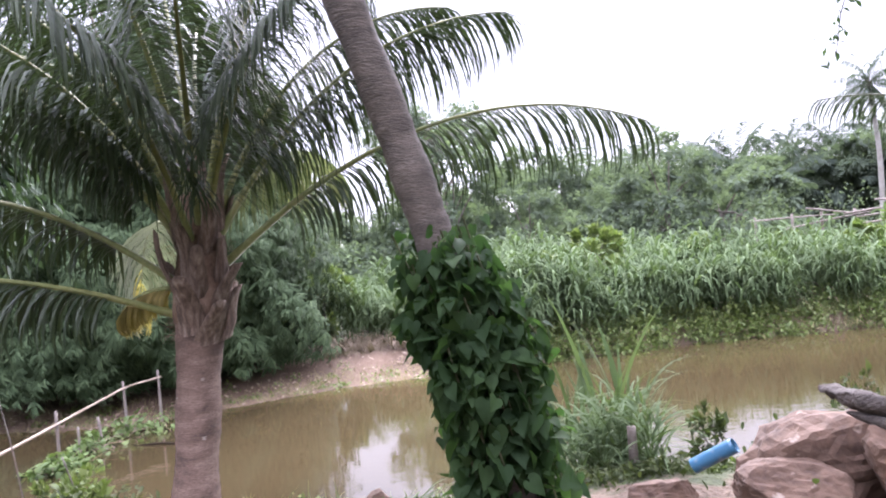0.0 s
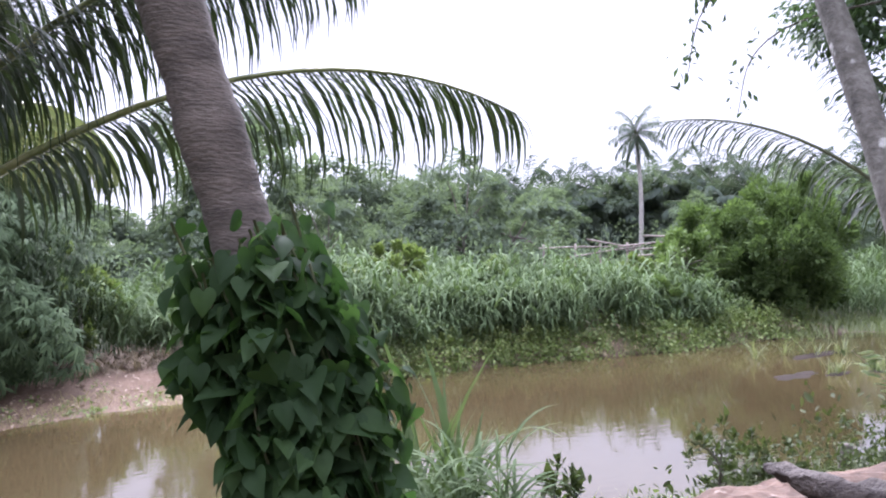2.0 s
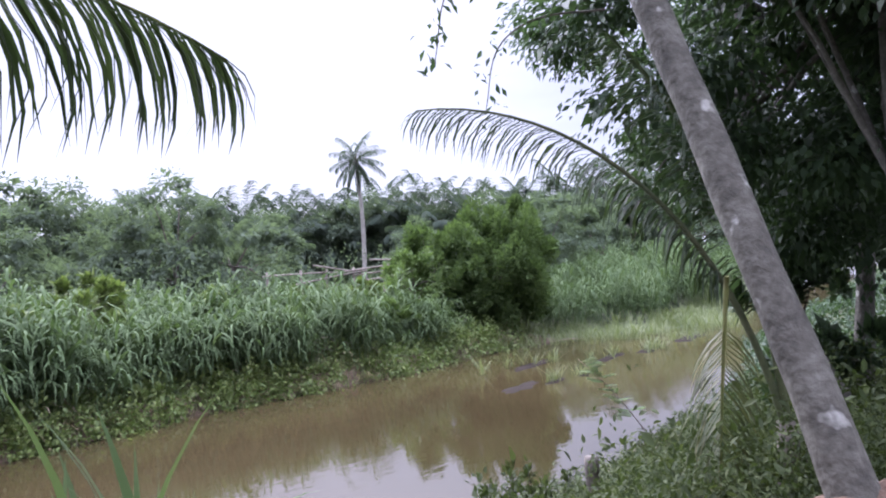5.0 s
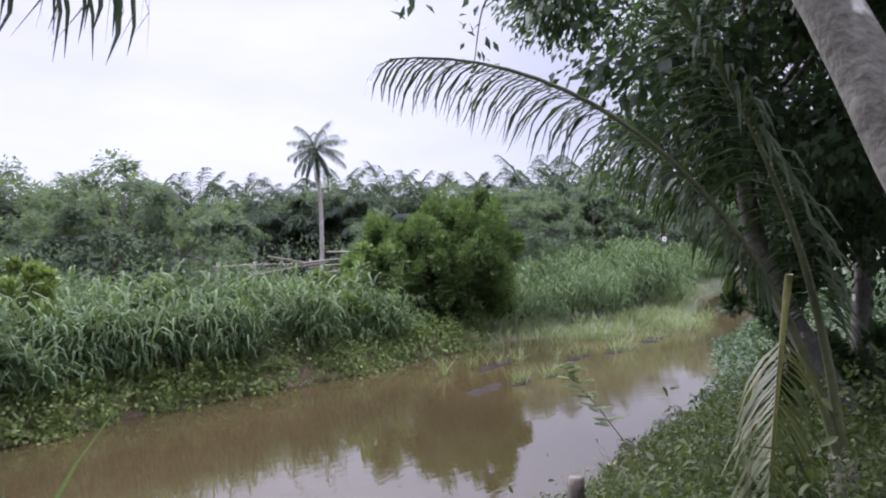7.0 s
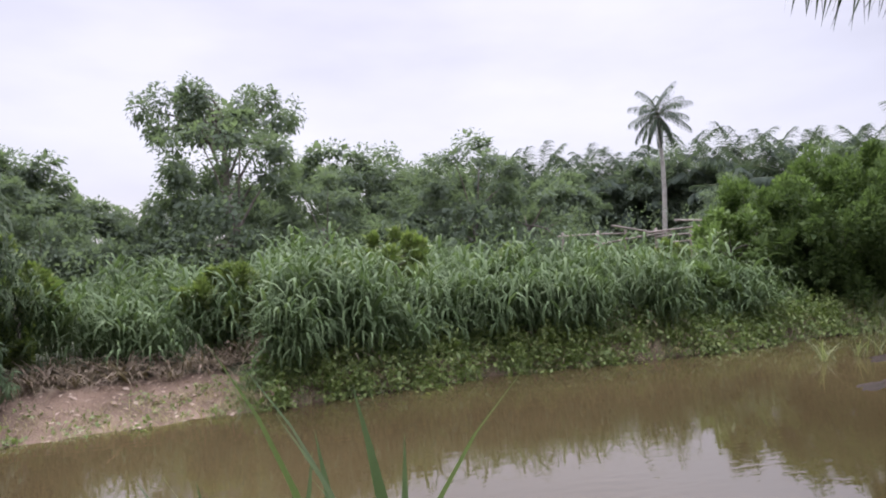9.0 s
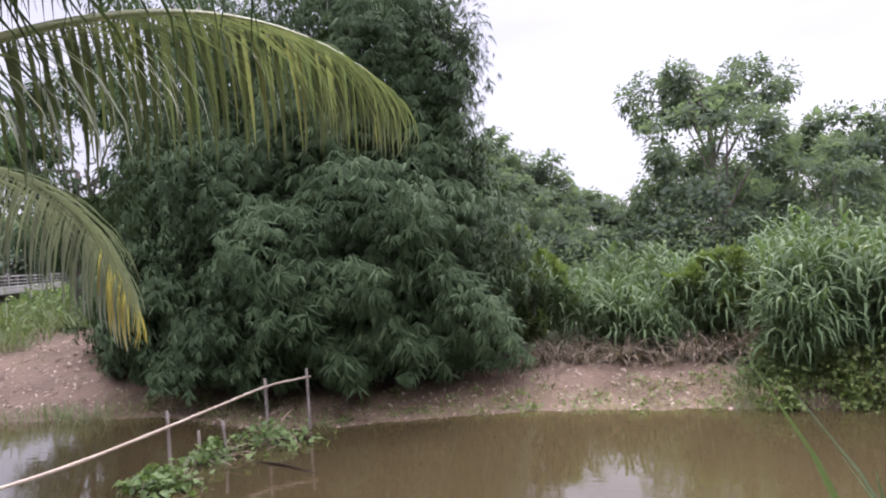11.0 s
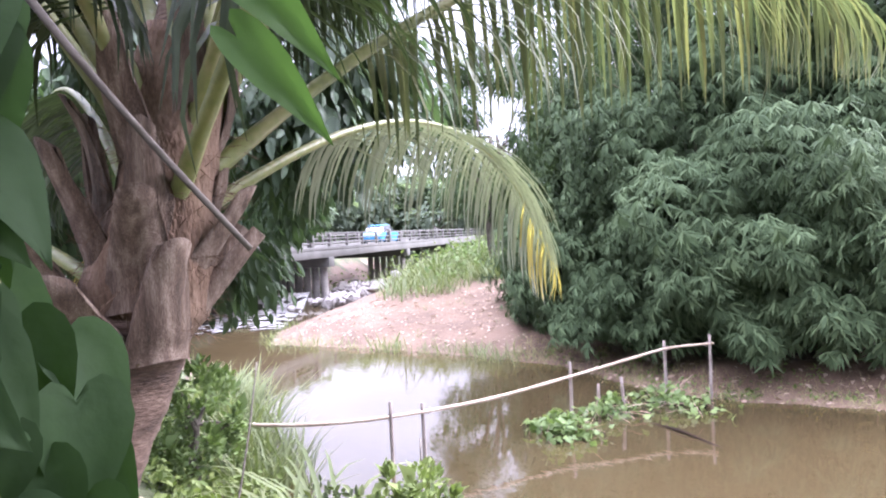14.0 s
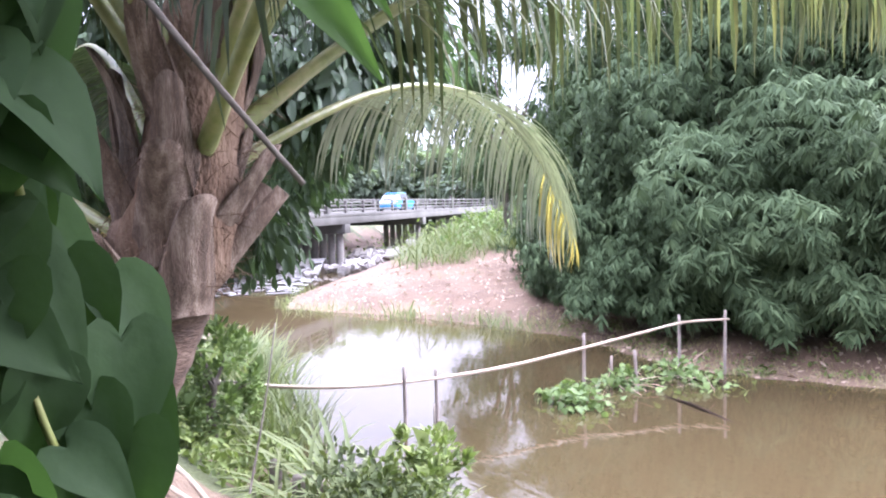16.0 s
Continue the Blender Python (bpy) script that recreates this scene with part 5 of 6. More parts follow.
def weed_raft(x, y, w, d, n, seed, label):
    r = np.random.default_rng(seed)
    p = np.stack([x + r.normal(0, w, n), y + r.normal(0, d, n), 0.02 + 0.34 * r.random(n) ** 1.3], 1)
    p[:, 2] *= np.exp(-((p[:, 0] - x) / (2 * w)) ** 2)
    ob = fast_mesh("floating_weeds", *scatter(HEART, p, random_turns(n, 0.1), 0.10 * r.uniform(0.5, 1.3, n)), L_BUSH)
    tagged(ob, label, "weeds", kind="stuff")
    m = 40
    q = np.stack([x + r.normal(0, w, m), y + r.normal(0, d, m), 0.03 + 0.08 * r.random(m)], 1)
    s = fast_mesh("dead_sticks", *scatter(strip(1, 0.03, 0.4, 2, 0.3, (1, 1, 0.4)), q, random_turns(m, 0.0, np.array([0.5, 0.8, 0.0]), 0.5), r.uniform(0.2, 0.7, m)), L_LITTER)
    tagged(s, "brown stems and sticks caught against the stakes", "sticks", kind="stuff")


weed_raft(-7.25, 11.75, 0.27, 0.2, 300, 201, "raft of green floating weeds caught at the stakes")
weed_raft(-7.5, 13.05, 0.2, 0.2, 130, 202, "green floating weeds drifted round the rail")
weed_raft(-7.15, 14.25, 0.42, 0.28, 200, 203, "trailing weeds and debris at the sand's edge")


# ---- left distance: bridge, weir, trees ----
B0, B_DIR = np.array((-33.9, 20.2)), unit(np.array((-21.0, 23.4)))
B_SIDE = np.array((-B_DIR[1], B_DIR[0]))
DECK = 2.65


def box_between(a, b, w, h, up=0.0):
    """A bar from a to b, w across and h high, its top at the points' height."""
    a, b = np.array(a, dtype=float), np.array(b, dtype=float)
    d = unit(b - a)
    s = unit(np.cross(d, (0, 0, 1.0))) * w / 2
    k = np.array((0, 0, h))
    v = [a - s, a + s, b + s, b - s, a - s - k, a + s - k, b + s - k, b - s - k]
    f = [(0, 1, 2, 3), (7, 6, 5, 4), (0, 4, 5, 1), (1, 5, 6, 2), (2, 6, 7, 3), (3, 7, 4, 0)]
    return np.array(v), np.array(f)


def bar(name, a, b, w, h, material, parent, origin, bevel=0.02):
    v, f = box_between(np.array(a) - origin, np.array(b) - origin, w, h)
    ob = fast_mesh(name, v, f, material)
    md = ob.modifiers.new("edge", "BEVEL")
    md.width, md.segments = bevel, 2
    return hook(ob, parent)


def bridge():
    o = np.array((*B0, 0.0))
    ob = thing("road_bridge", "low concrete road bridge on rows of round piles", "bridge", at=tuple(o))
    p = lambda s, t, z: np.array((*(B0 + B_DIR * s + B_SIDE * t), z))
    bar("deck", p(-30, 3.5, DECK), p(48, 3.5, DECK), 7.4, 0.38, M_CONCRETE, ob, o)
    for t in (-0.05, 7.05):
        bar("kerb", p(-30, t, DECK + 0.2), p(48, t, DECK + 0.2), 0.3, 0.2, M_CONCRETE, ob, o)
        for z, h in ((0.95, 0.10), (0.66, 0.08), (0.42, 0.08)):
            bar("rail", p(-30, t, DECK + z), p(48, t, DECK + z), 0.1, h, M_CONCRETE, ob, o)
        for i in range(33):
            s = -30 + i * 2.4
            big = i % 5 == 1
            bar("baluster", p(s, t, DECK + (1.1 if big else 0.92)), p(s + (0.34 if big else 0.16), t, DECK + (1.1 if big else 0.92)), 0.24 if big else 0.14, 0.95 if big else 0.75, M_CONCRETE, ob, o)
    for s in (-14, -1.5, 12, 25.5, 39):
        bar("crosshead", p(s, -0.3, DECK - 0.38), p(s, 7.3, DECK - 0.38), 0.7, 0.5, M_CONCRETE, ob, o)
        for t in (0.2, 0.7, 1.2, 1.7, 2.2, 2.7):
            q = p(s, t, 0) - o
            hook(fast_mesh("column", *tube([q + np.array((0, 0, z)) for z in (-1.2, 0.4, DECK - 0.85)], (0.21, 0.2, 0.2), 12), M_PIER, True), ob)


def car():
    s, t = 12.5, 1.9
    c = B0 + B_DIR * s + B_SIDE * t
    o = np.array((*c, DECK))
    ob = thing("car", "small blue saloon car crossing the bridge", "car", at=tuple(o))
    x, y = np.array((*B_DIR, 0)), np.array((*B_SIDE, 0))
    blue = surface("blue_car_paint", [(0.03, 0.17, 0.33), (0.04, 0.21, 0.40)], 3, 20, 0.25, 0.02)
    glass = surface("dark_car_glass", [(0.02, 0.025, 0.03), (0.04, 0.045, 0.05)], 3, 20, 0.08, 0.0)
    rubber = surface("tyre_rubber", [(0.02, 0.02, 0.02), (0.03, 0.03, 0.03)], 8, 30, 0.8, 0.2)
    rim = surface("wheel_rim", [(0.45, 0.45, 0.46), (0.55, 0.55, 0.56)], 5, 20, 0.35, 0.02, metal=0.8)

    def loft(name, sections, material, parent):
        v, f = [], []
        for u, z0, z1, w0, w1 in sections:
            v += [x * u - y * w0 + np.array((0, 0, z0)), x * u + y * w0 + np.array((0, 0, z0)), x * u + y * w1 + np.array((0, 0, z1)), x * u - y * w1 + np.array((0, 0, z1))]
        n = len(sections)
        for i in range(n - 1):
            for j in range(4):
                k = (j + 1) % 4
                f.append((4 * i + j, 4 * i + k, 4 * i + 4 + k, 4 * i + 4 + j))
        f += [(3, 2, 1, 0), (4 * n - 4, 4 * n - 3, 4 * n - 2, 4 * n - 1)]
        k = fast_mesh(name, np.array(v), np.array(f), material, True)
        md = k.modifiers.new("edge", "BEVEL")
        md.width, md.segments = 0.05, 3
        return hook(k, parent)

    body = loft("body", [(-2.2, 0.45, 0.72, 0.72, 0.66), (-1.9, 0.28, 0.92, 0.84, 0.78), (-0.9, 0.25, 0.96, 0.86, 0.8), (0.9, 0.25, 0.92, 0.86, 0.8), (1.8, 0.28, 0.8, 0.84, 0.74), (2.2, 0.42, 0.62, 0.7, 0.62)], blue, ob)
    loft("windows", [(-1.75, 0.92, 0.95, 0.74, 0.7), (-1.05, 0.93, 1.40, 0.77, 0.60), (0.1, 0.93, 1.43, 0.77, 0.60), (1.0, 0.9, 0.94, 0.74, 0.7)], glass, body)
    loft("roof", [(-1.15, 1.385, 1.42, 0.62, 0.56), (-0.5, 1.42, 1.47, 0.62, 0.56), (0.2, 1.40, 1.45, 0.62, 0.56)], blue, body)
    for u in (-1.35, 1.35):
        for t2 in (-0.8, 0.8):
            q = x * u + y * t2 + np.array((0, 0, 0.3))
            wh = hook(fast_mesh("wheel", *tube([q - y * 0.1, q + y * 0.1], (0.3, 0.3), 20), rubber, True), ob)
            hook(fast_mesh("rim", *tube([q - y * 0.105, q + y * 0.105], (0.19, 0.19), 16), rim, True), wh)


def weir():
    """A bar of loose stones over which the stream breaks white."""
    r = random.Random(77)
    base = []
    for k in range(4):
        ob = rock("stone", "grey river stone of the broken weir", (0, 0, -40 - k), (0.42, 0.34, 0.26), (0, 0, 0), 300 + k, M_STONE, 0.5)
        me = ob.data
        bm = bmesh.new()
        bm.from_mesh(me)
        bmesh.ops.unsubdivide(bm, verts=bm.verts, iterations=3)
        bm.to_mesh(me)
        bm.free()
        base.append(ob)
    n = 0
    for i in range(150):
        u = r.random()
        x, y = -38.5 + 10.5 * u, 25.5 - 8.6 * u
        x, y = x + r.gauss(0, 0.8), y + r.gauss(0, 0.9)
        z = max(0.0, float(land(x, y))) + 0.1 + 0.35 * r.random() * (1 - abs(u - 0.4))
        s = r.uniform(0.5, 1.15)
        m = pose(x, y, z, r.uniform(0, 360), r.uniform(0, 40), r.uniform(0, 360))
        if n < 4:
            base[n].matrix_basis = m
        else:
            copy_thing(base[n % 4], m).scale = (s, s, s)
        n += 1
    # the fall itself
    g = np.random.default_rng(78)
    nx, ny = 90, 80
    v = []
    for j in range(ny):
        for i in range(nx):
            u, w = i / (nx - 1), j / (ny - 1)
            x = -33.5 + 8.5 * w + 1.5 * u
            y = 15.5 - 3.8 * w + 4.4 * (u - 0.5) * (1 - 0.35 * w)
            z = 0.035 + 0.55 * (1 - step(w * 2.4)) + 0.07 * noise.noise(Vector((x * 1.7, y * 1.7, 0))) * (1 - 0.7 * w)
            v.append((x, y, float(z)))
    f = [(j * nx + i, j * nx + i + 1, (j + 1) * nx + i + 1, (j + 1) * nx + i) for j in range(ny - 1) for i in range(nx - 1)]
    f = [q for q in f if noise.noise(Vector(v[q[0]]) * 1.9) > -0.45 + 0.5 * (v[q[0]][0] + 33) / 9]
    tagged(fast_mesh("white_water", np.array(v), np.array(f), M_FOAM, True), "foaming white water running over a low weir", "rapids", kind="structure")


bridge()
car()
weir()
for x, y, h, w, seed, lab in ((-18.5, 25.5, 17, 4.2, 401, "tall feathery tree behind the bamboo"), (-24.5, 24.0, 10, 3.2, 402, "tall pale green tree drooping near the bridge"), (-31, 29.5, 12, 4.2, 403, "broad tree beside the bridge"), (-13, 27, 17, 4.2, 404, "tall tree behind the bamboo clump"), (-22, 30, 15, 4.5, 405, "broad leafy tree behind the sand bank")):
    build_tree("tree", lab, "tree", (x, y, float(land(x, y))), h, (w, w, h * 0.40), 44, 9000, 0.32, seed, L_BAMBOO, radius=0.2, template=SLIM, low=-0.95, group="trees by the bridge", top=(0, 0, h * 0.62), down=0.9)
BEYOND = [build_tree("tree", "tree with haze-tinted leaves on the wooded slope beyond the bridge", "tree", (0, 0, -80), 10, (6, 6, 5.2), 44, 6000, 0.55, 420 + k, L_TREE, radius=0.3, template=LEAF_LOW, low=-1.0, group="woods beyond the bridge", top=(0, 0, 5.0)) for k in range(3)]
for k in range(22):
    r = random.Random(440 + k)
    a, d = radians(48 + 2.3 * k), r.uniform(78, 96)
    x, y = 0.5 - d * math.sin(a), 4.6 + d * math.cos(a)
    m = pose(x, y, float(land(x, y)) - 0.5, 0, 0, r.uniform(0, 360))
    if k < 3:
        BEYOND[k].matrix_basis = m
    else:
        g = r.uniform(0.85, 1.25)
        copy_thing(BEYOND[k % 3], m).scale = (g, g, g)


def bank_tree():
    x, y = -7.6, 4.6
    z = float(land(x, y))
    build_tree("tree", "dense dark-leaved tree hanging over the near bank", "tree", (x, y, z), 8, (2.8, 2.9, 2.5), 64, 28000, 0.15, 431, L_DARK, M_BARK, 0.12, (0.0, 1.6, 3.75), template=OVAL, low=-0.95, branches=12, down=1.2)


bank_tree()


# ---- weeds, grass and clutter of the near bank ----
def leafy_bed(name, label, places, height, size, material, seed, template=None, down=0.15):
    r = np.random.default_rng(seed)
    p = np.array(places)
    p[:, 2] += height * r.random(len(p)) ** 1.2 * (0.75 + 0.6 * np.sin(p[:, 0] * 2.1 + np.sin(p[:, 1] * 3.1)) * np.cos(p[:, 1] * 2.3 + 0.8 * np.sin(p[:, 0] * 3.7)))
    ob = fast_mesh(name, *scatter(template or OVAL, p, random_turns(len(p), down), size * r.uniform(0.6, 1.35, len(p))), material)
    return tagged(ob, label, "weeds", kind="stuff")


def blob(n, x, y, sx, sy, seed):
    r = np.random.default_rng(seed)
    return on_land(np.stack([x + r.normal(0, sx, n), y + r.normal(0, sy, n)], 1))


def near_plants():
    ob = fast_mesh("bank_grass", *tufts(band(1100, -2.8, 5.2, 0.2, 3.2, near_shore, -1, 551), 10, 0.3, BLADE_UP, 552, 0.7, 0.12), L_GRASS)
    tagged(ob, "ragged short grass on the near bank", "grass", kind="stuff")
    weed_clumps("weeds", "leafy weeds scattered over the near bank", band(120, -2.8, 5.2, 0.2, 2.8, near_shore, -1, 553), 90, 0.2, 0.35, 0.06, L_WEED, 554)
    ob = thing("grass_clump", "tall clump of arching green grass on the bank", "grass")
    for i, p in enumerate(blob(20, 1.1, 5.55, 0.28, 0.2, 501)):
        hook(fast_mesh("tuft", *canes(p[None], 3, 0.5, 9, 560 + i, 0.07, 0.5, CANE_FINE, 0.15), L_CANE), ob)
    ob = thing("reed_clump", "tall broad-bladed green reeds rooted at the water's edge", "reeds")
    r = np.random.default_rng(571)
    for i in range(18):
        p = on_land(np.array([(r.uniform(0.35, 1.75), r.uniform(6.7, 7.3))]))
        hook(fast_mesh("stalk", *tufts(p, 6, (2.5 - float(p[0, 2])) * r.uniform(0.75, 1.1), REED, 580 + i, 0.07, 0.05), L_CANE), ob)
    ob = fast_mesh("grass_clump", *tufts(blob(3, -0.62, 5.9, 0.05, 0.05, 503), 9, 0.75, BLADE, 504, 0.4, 0.03), L_CANE)
    tagged(ob, "small tuft of thin arching grass blades", "grass")
    ob = fast_mesh("reeds", *tufts(band(130, -14, -7.6, -0.5, 0.5, near_shore, -1, 505), 14, 1.15, BLADE_UP, 506, 0.3, 0.15), L_GRASS)
    tagged(ob, "pale green reeds standing along the near shore", "reeds", kind="stuff")
    ob = fast_mesh("reeds", *tufts(blob(28, -5.2, 6.9, 0.5, 0.3, 507), 8, 1.25, BLADE, 508, 0.28, 0.08), L_GRASS)
    tagged(ob, "loose long-bladed grass by the water's edge", "grass", kind="stuff")
    leafy_bed("weeds", "low leafy weeds along the top of the bank", band(2600, -3.0, 0.9, 1.5, 2.4, near_shore, -1, 509), 0.22, 0.09, L_WEED, 510)
    leafy_bed("weeds", "yellowing weeds on the bank beside the palm", blob(4200, -4.3, 7.0, 0.6, 0.25, 531), 0.75, 0.085, L_FERN, 532)
    round_bush("weed", -4.55, 7.45, 0.55, 1.15, 513, L_WEED, "leafy bush of drooping weeds at the water", 2600, 0.085, 44)
    leafy_bed("undergrowth", "dense low undergrowth of ferns and creepers", band(60000, 5.0, 16, 0.25, 4.2, near_shore, -1, 515), 0.40, 0.062, L_FERN, 516)
    leafy_bed("undergrowth", "dark undergrowth along the far reach of the bank", band(22000, 13.5, 34, 0.05, 5, near_shore, -1, 533), 0.45, 0.13, L_DARK, 534)
    leafy_bed("undergrowth", "dark undergrowth under the bank trees", blob(18000, 8.2, 4.6, 2.0, 1.2, 517), 0.8, 0.07, L_FERN, 518)
    leafy_bed("undergrowth", "dark undergrowth under the bank trees", blob(26000, 5.6, 4.4, 1.0, 0.8, 519), 0.5, 0.045, L_FERN, 520)
    leafy_bed("weeds", "low broad-leaved weeds at the foot of the vine", blob(3600, 1.0, 4.95, 0.5, 0.2, 535), 0.16, 0.05, L_FERN, 536)
    leafy_bed("weeds", "low weeds along the lip of the bank", blob(3000, -0.6, 5.1, 0.6, 0.2, 537), 0.16, 0.05, L_FERN, 538)
    leafy_bed("weeds", "weeds rooted among the boulders", blob(300, 2.5, 4.75, 0.25, 0.12, 521), 0.35, 0.08, L_WEED, 522)
    ob = fast_mesh("bank_grass", *tufts(band(500, 4.4, 10, 0.2, 2.2, near_shore, -1, 523), 10, 0.4, BLADE_UP, 524, 0.6, 0.12), L_GRASS)
    tagged(ob, "short bright grass sloping down to the river", "grass", kind="stuff")
    leafy_bed("weeds", "weedy slope of the near bank", band(4200, -14, -6.0, 0.1, 1.5, near_shore, -1, 525), 0.45, 0.12, L_WEED, 526)
    round_bush("bush", -8.1, 6.5, 0.68, 1.6, 527, L_BUSH, "bright green shrub with drooping leaves", 2800, 0.10, 36)
    round_bush("bush", 10.6, 6.9, 1.0, 2.3, 528, L_DARK, "dark drooping shrub over the water", 3200, 0.14, 22)


def sprig(base, tip, pairs, size, label, material):
    ob = thing("sprig", label, "plant", at=tuple(base))
    o = np.array(base)
    k = smooth_line([(0, 0, -0.1), (np.array(tip) - o) * 0.55 + np.array((0, 0, 0.06)), np.array(tip) - o], 20)
    hook(fast_mesh("stem", *tube(k, np.linspace(0.012, 0.004, 20), 5), M_STAKE, True), ob)
    r = np.random.default_rng(int(abs(base[0]) * 100))
    for i in range(pairs):
        p = k[5 + int(14 * i / pairs)]
        a = r.uniform(0, 2 * math.pi)
        d = np.array([math.cos(a), math.sin(a), 0.2])
        q = np.array([p + d * size * (0.15 + 0.85 * j / 9) for j in range(10)])
        rep = np.repeat(q, 2, 0)
        side = np.cross(d, (0, 0, 1.0))
        w = np.array([side * (1 if j % 2 else -1) + d * 0.5 for j in range(20)])
        hook(fast_mesh("leaf", *scatter(LEAF, rep, frames_along(w, np.tile((0, 0, 1.0), (20, 1))), np.full(20, size * 0.38)), material), ob, kind="stuff")


def clutter():
    for base, tip, n, s, lab in (((10.2, 9.1, 0.1), (9.3, 9.9, 1.5), 22, 0.24, "thin feathery sprig leaning over the water"), ((-5.3, 17.5, 0.3), (-5.2, 17.3, 1.15), 9, 0.3, "small green sapling on the sand")):
        sprig(base, tip, n, s, lab, L_BUSH)
    round_bush("weed", 1.95, 5.55, 0.17, 0.6, 591, L_FERN, "slim leafy weed beside the blue pipe", 420, 0.07, 16)
    round_bush("weed", 3.9, 5.9, 0.32, 0.6, 592, L_FERN, "leafy dark weed at the top of the bank", 1500, 0.048, 40)
    round_bush("weed", 3.2, 5.5, 0.25, 0.7, 593, L_FERN, "straggly weed with thin stems on the bank", 700, 0.045, 26)
    for x, y in ((-6.31, 6.65), (-5.73, 6.69), (-5.51, 6.84)):
        post(x, y, float(land(x, y)) + 0.38, 0.07, "dark weathered stump of a mooring post", (0.03, 0.02), M_BARK_DARK)
    for a, c, rad, lab in (((-6.6, 5.6, 1.5), (-4.4, 5.7, 1.35), 0.025, "thin bamboo pole lying on the soil"), ((-4.9, 5.35, 1.42), (-3.6, 5.6, 1.45), 0.02, "fallen stick lying on the soil"), ((-3.9, 5.75, 1.3), (-4.3, 6.1, 2.35), 0.008, "slanting dry stick stuck in the soil"), ((-4.2, 7.3, 0.2), (-4.75, 7.7, 1.35), 0.012, "bare dry cane leaning over the water")):
        a, c = np.array(a), np.array(c)
        if abs(c[2] - a[2]) < 0.3:
            a[2], c[2] = float(land(a[0], a[1])) + rad * 0.8, float(land(c[0], c[1])) + rad * 0.8
        k = smooth_line([(0, 0, 0), (c - a) * 0.5 + np.array((0, 0.02, 0.03)), c - a], 12)
        ob = fast_mesh("stick", *tube(k, np.linspace(rad, rad * 0.7, 12), 7, 0.1), M_BARK_DARK if rad < 0.015 else M_BAMBOO, True)
        ob.location = a
        tagged(ob, lab, "stick")
    # clods of dry earth by the palm
    for i in range(14):
        r = random.Random(600 + i)
        x, y = -3.6 + r.gauss(0, 0.7), 5.5 + r.gauss(0, 0.35)
        rock("clod", "crumbling clod of dry brown earth", (x, y, float(land(x, y)) + 0.02), (r.uniform(0.04, 0.11), r.uniform(0.04, 0.1), r.uniform(0.03, 0.07)), (r.uniform(0, 40), 0, r.uniform(0, 360)), 600 + i)
    # leaf litter on the sand
    r = np.random.default_rng(611)
    p = band(5200, -22, 1.8, 0.1, 6.5, far_shore, 1, 612)
    p[:, 2] += 0.04
    d = np.concatenate([r.normal(0, 1, (len(p), 2)), r.normal(0, 0.08, (len(p), 1))], 1)
    tagged(fast_mesh("leaf_litter", *scatter(LEAF, p, frames_along(d, np.array([0, 0, 1.0]) + r.normal(0, 0.2, (len(p), 3))), 0.16 * r.uniform(0.4, 1.3, len(p))), L_LITTER), "dead bamboo leaves strewn over the sand", "litter", kind="stuff")
    s = band(90, -24, -12, -0.3, 0.3, far_shore, 1, 613)
    tagged(fast_mesh("marsh_grass", *tufts(s, 9, 0.5, BLADE_UP, 614, 0.3, 0.2), L_GRASS), "thin grass standing at the pool's edge", "grass", kind="stuff")
    s = band(60, -20, 1, 0.8, 5, far_shore, 1, 615)
    tagged(fast_mesh("sand_weeds", *tufts(s, 9, 0.3, BLADE_UP, 616, 0.5, 0.06), L_GRASS), "scattered weeds growing out of the sand", "weeds", kind="stuff")


def islet(x, y, sx, sy, label, tuft=0, seed=1):
    n, m = 28, 7
    r = random.Random(seed)
    v, f = [], []
    for j in range(m):
        for i in range(n):
            a, q = 2 * math.pi * i / n, (j / (m - 1))
            k = q * (1 + 0.35 * noise.noise(Vector((math.cos(a) * 1.6 + seed, math.sin(a) * 1.6, 0))))
            v.append((sx * k * math.cos(a), sy * k * math.sin(a), 0.04 * (1 - q ** 1.6) - 0.018 + 0.02 * noise.noise(Vector((k * 5, a * 2, seed)))))
    for j in range(m - 1):
        for i in range(n):
            f.append((j * n + i, j * n + (i + 1) % n, (j + 1) * n + (i + 1) % n, (j + 1) * n + i))
    ob = fast_mesh("mud_islet", np.array(v), np.array(f), M_MUD, True)
    ob.location = (x, y, 0)
    ob.rotation_euler = (0, 0, radians(15))
    tagged(ob, label, "mud bank")
    if tuft:
        g = np.random.default_rng(seed + 50)
        p = np.stack([x + g.normal(0, sx * 0.4, tuft), y + g.normal(0, sy * 0.5, tuft), np.zeros(tuft)], 1)
        tagged(fast_mesh("marsh_grass", *tufts(p, 14, 0.6, BLADE_UP, seed + 60, 0.35, 0.1), L_GRASS), "tuft of marsh grass on a mud bank", "grass", kind="stuff")


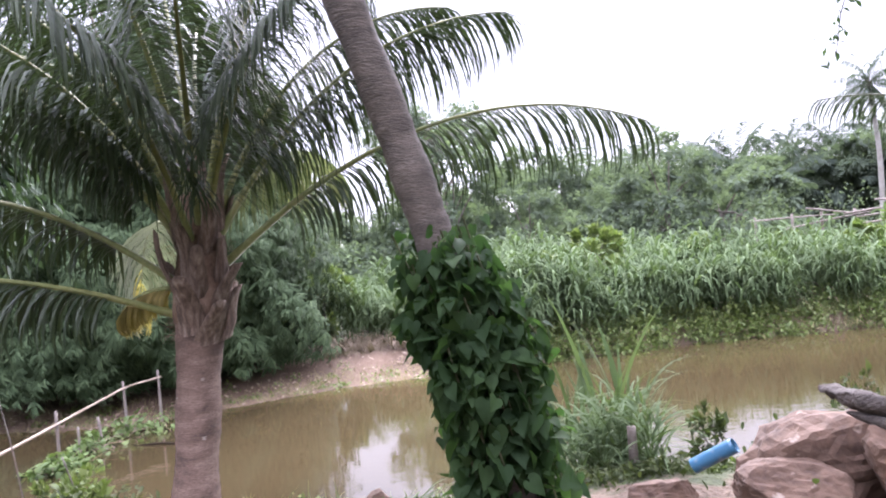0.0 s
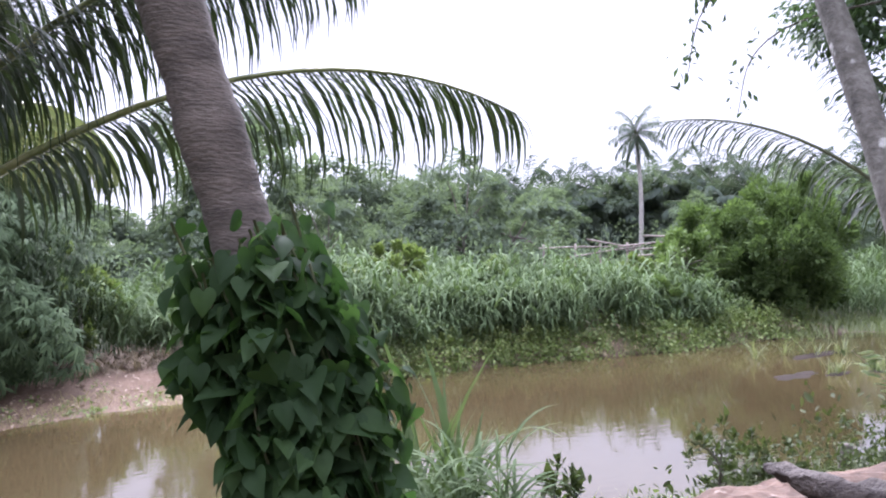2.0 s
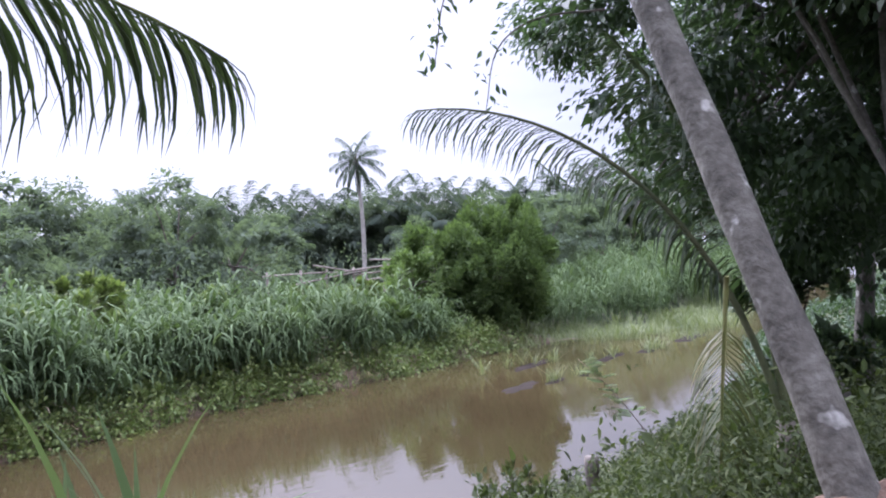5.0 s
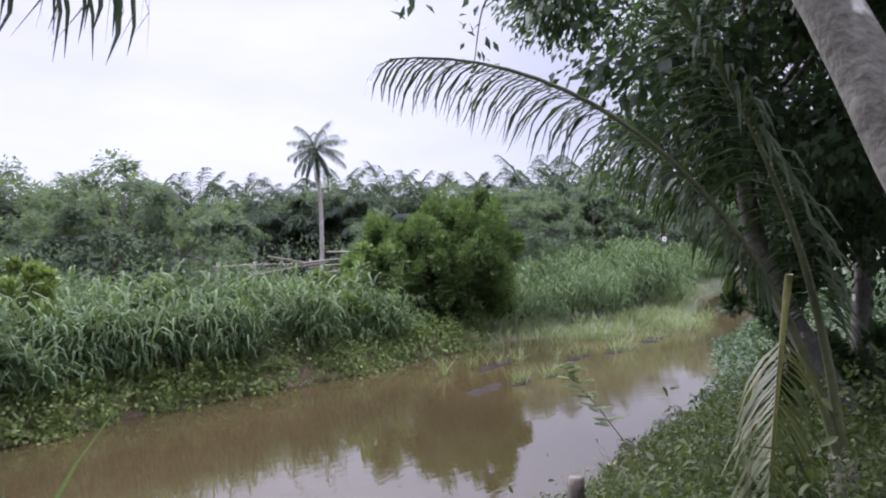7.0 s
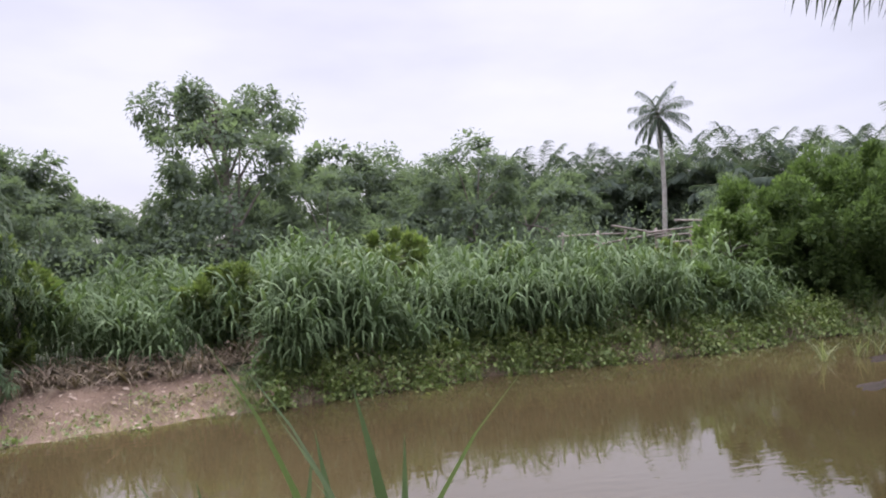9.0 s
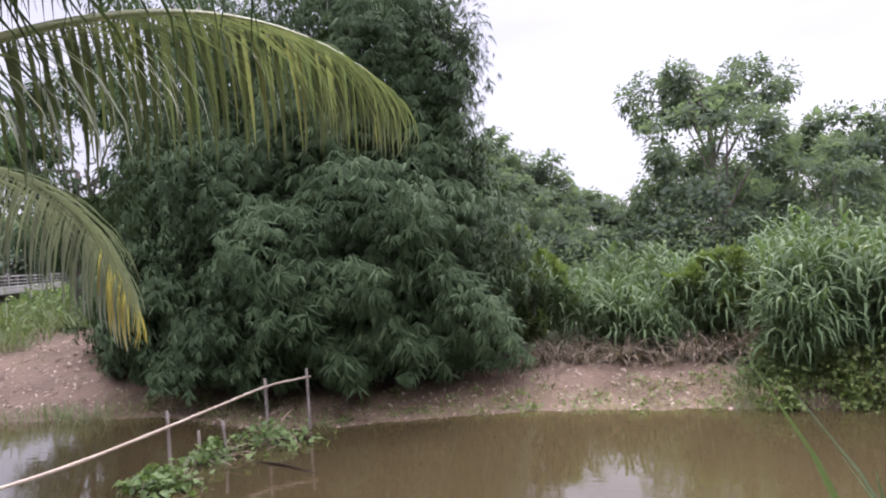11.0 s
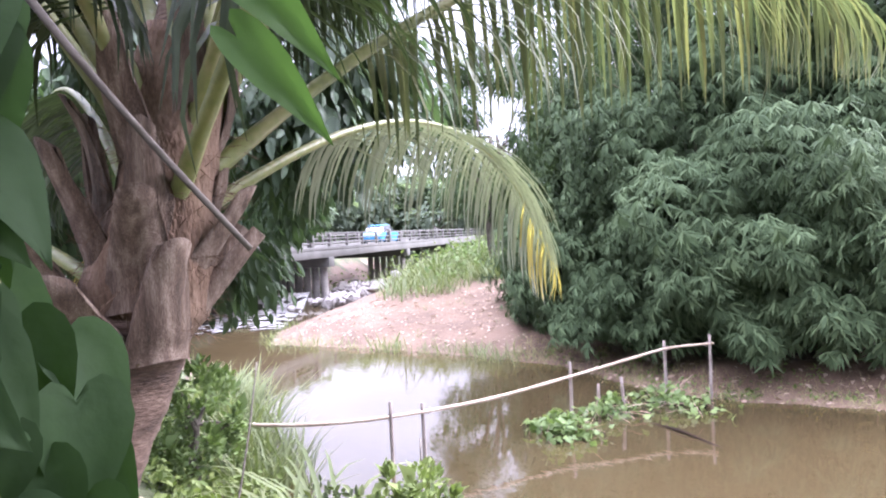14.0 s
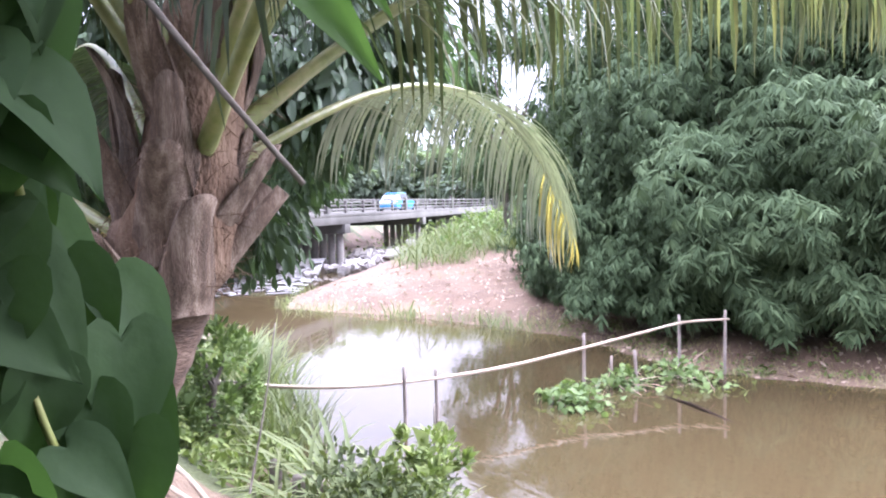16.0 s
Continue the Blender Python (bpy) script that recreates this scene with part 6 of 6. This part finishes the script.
def shallows():
    islet(12.6, 14.5, 1.2, 0.35, "low mud bank breaking the surface", 0, 1)
    islet(13.7, 14.3, 0.6, 0.25, "small mud bank with a grass tuft", 4, 2)
    islet(14.8, 14.2, 0.4, 0.2, "small mud bank with a grass tuft", 4, 3)
    islet(17.6, 15.4, 1.3, 0.35, "low mud bank breaking the surface", 3, 4)
    islet(15.4, 16.6, 1.6, 0.4, "low mud bank breaking the surface", 7, 5)
    islet(19.2, 15.2, 0.9, 0.35, "mud bank in the marshy bend", 8, 6)
    islet(22.5, 15.6, 1.6, 0.5, "mud bank in the marshy bend", 12, 7)
    k = smooth_line([(-0.9, 0.15, -0.03), (-0.3, 0.05, 0.02), (0.2, -0.04, 0.015), (0.9, -0.2, -0.05)], 16)
    ob = fast_mesh("sunken_log", *tube(k, np.linspace(0.016, 0.028, 16), 8, 0.5), M_MUD, True)
    ob.location = (-5.95, 13.05, 0)
    tagged(ob, "dark sunken log barely breaking the surface", "log")


def log_fence():
    """Felled poles stacked along a rough fence in the field."""
    r = np.random.default_rng(701)
    POLES = (((15.5, 31.8, 2.6), (18.5, 30.0, 3.1)), ((16.3, 31.3, 3.5), (18.3, 30.2, 3.0)), ((17.6, 30.6, 3.1), (20.9, 28.5, 3.4)), ((17.9, 30.4, 2.9), (21.3, 28.2, 3.1)), ((18.2, 30.3, 2.6), (20.6, 28.8, 2.9)), ((14.2, 32.4, 3.1), (17.4, 30.9, 3.1)), ((18.6, 29.9, 3.6), (21.6, 28.1, 3.2)))
    for a, c in POLES:
        a, c = np.array(a), np.array(c)
        k = smooth_line([(0, 0, 0), (c - a) * 0.5 + r.normal(0, 0.05, 3), c - a], 10)
        ob = fast_mesh("pole", *tube(k, np.linspace(0.05, 0.032, 10), 7), M_STAKE, True)
        ob.location = a
        tagged(ob, "long felled pole leaning in a rough field fence", "pole", "field fence")
    for x, y in ((14.4, 32.3), (15.8, 31.6), (16.9, 31.1), (18.0, 30.4), (19.2, 29.6), (20.4, 28.9), (21.4, 28.2)):
        post(x, y, 3.3, 0.06, "rough wooden post of the field fence")


def slope_by_bridge():
    ob = fast_mesh("slope_grass", *tufts(band(620, -40, -19, 4.5, 15, far_shore, 1, 541), 16, 1.15, BLADE_UP, 542, 0.4, 0.3), L_GRASS)
    tagged(ob, "tall yellow-green grass on the slope beside the bridge", "grass", kind="stuff")
    leafy_bed("weeds", "leafy scrub on the slope beside the bridge", band(5000, -42, -20, 6, 16, far_shore, 1, 543), 1.3, 0.25, L_BUSH, 544)
    leafy_bed("weeds", "leafy scrub under the bridge", band(5000, -58, -36, -6, 14, far_shore, 1, 545), 1.6, 0.3, L_WEED, 546)


slope_by_bridge()
leafy_bed("scrub", "haze-tinted scrub under the far tree line", band(46000, -8, 60, 11, 17, far_shore, 1, 547), 3.0, 0.17, L_TREE, 548)
weed_clumps("sand_weeds", "green weeds and seedlings rooted in the sand's edge", band(60, -12, 1.5, 0.1, 1.6, far_shore, 1, 571), 40, 0.16, 0.22, 0.09, L_WEED, 572)
near_plants()
clutter()
shallows()
log_fence()
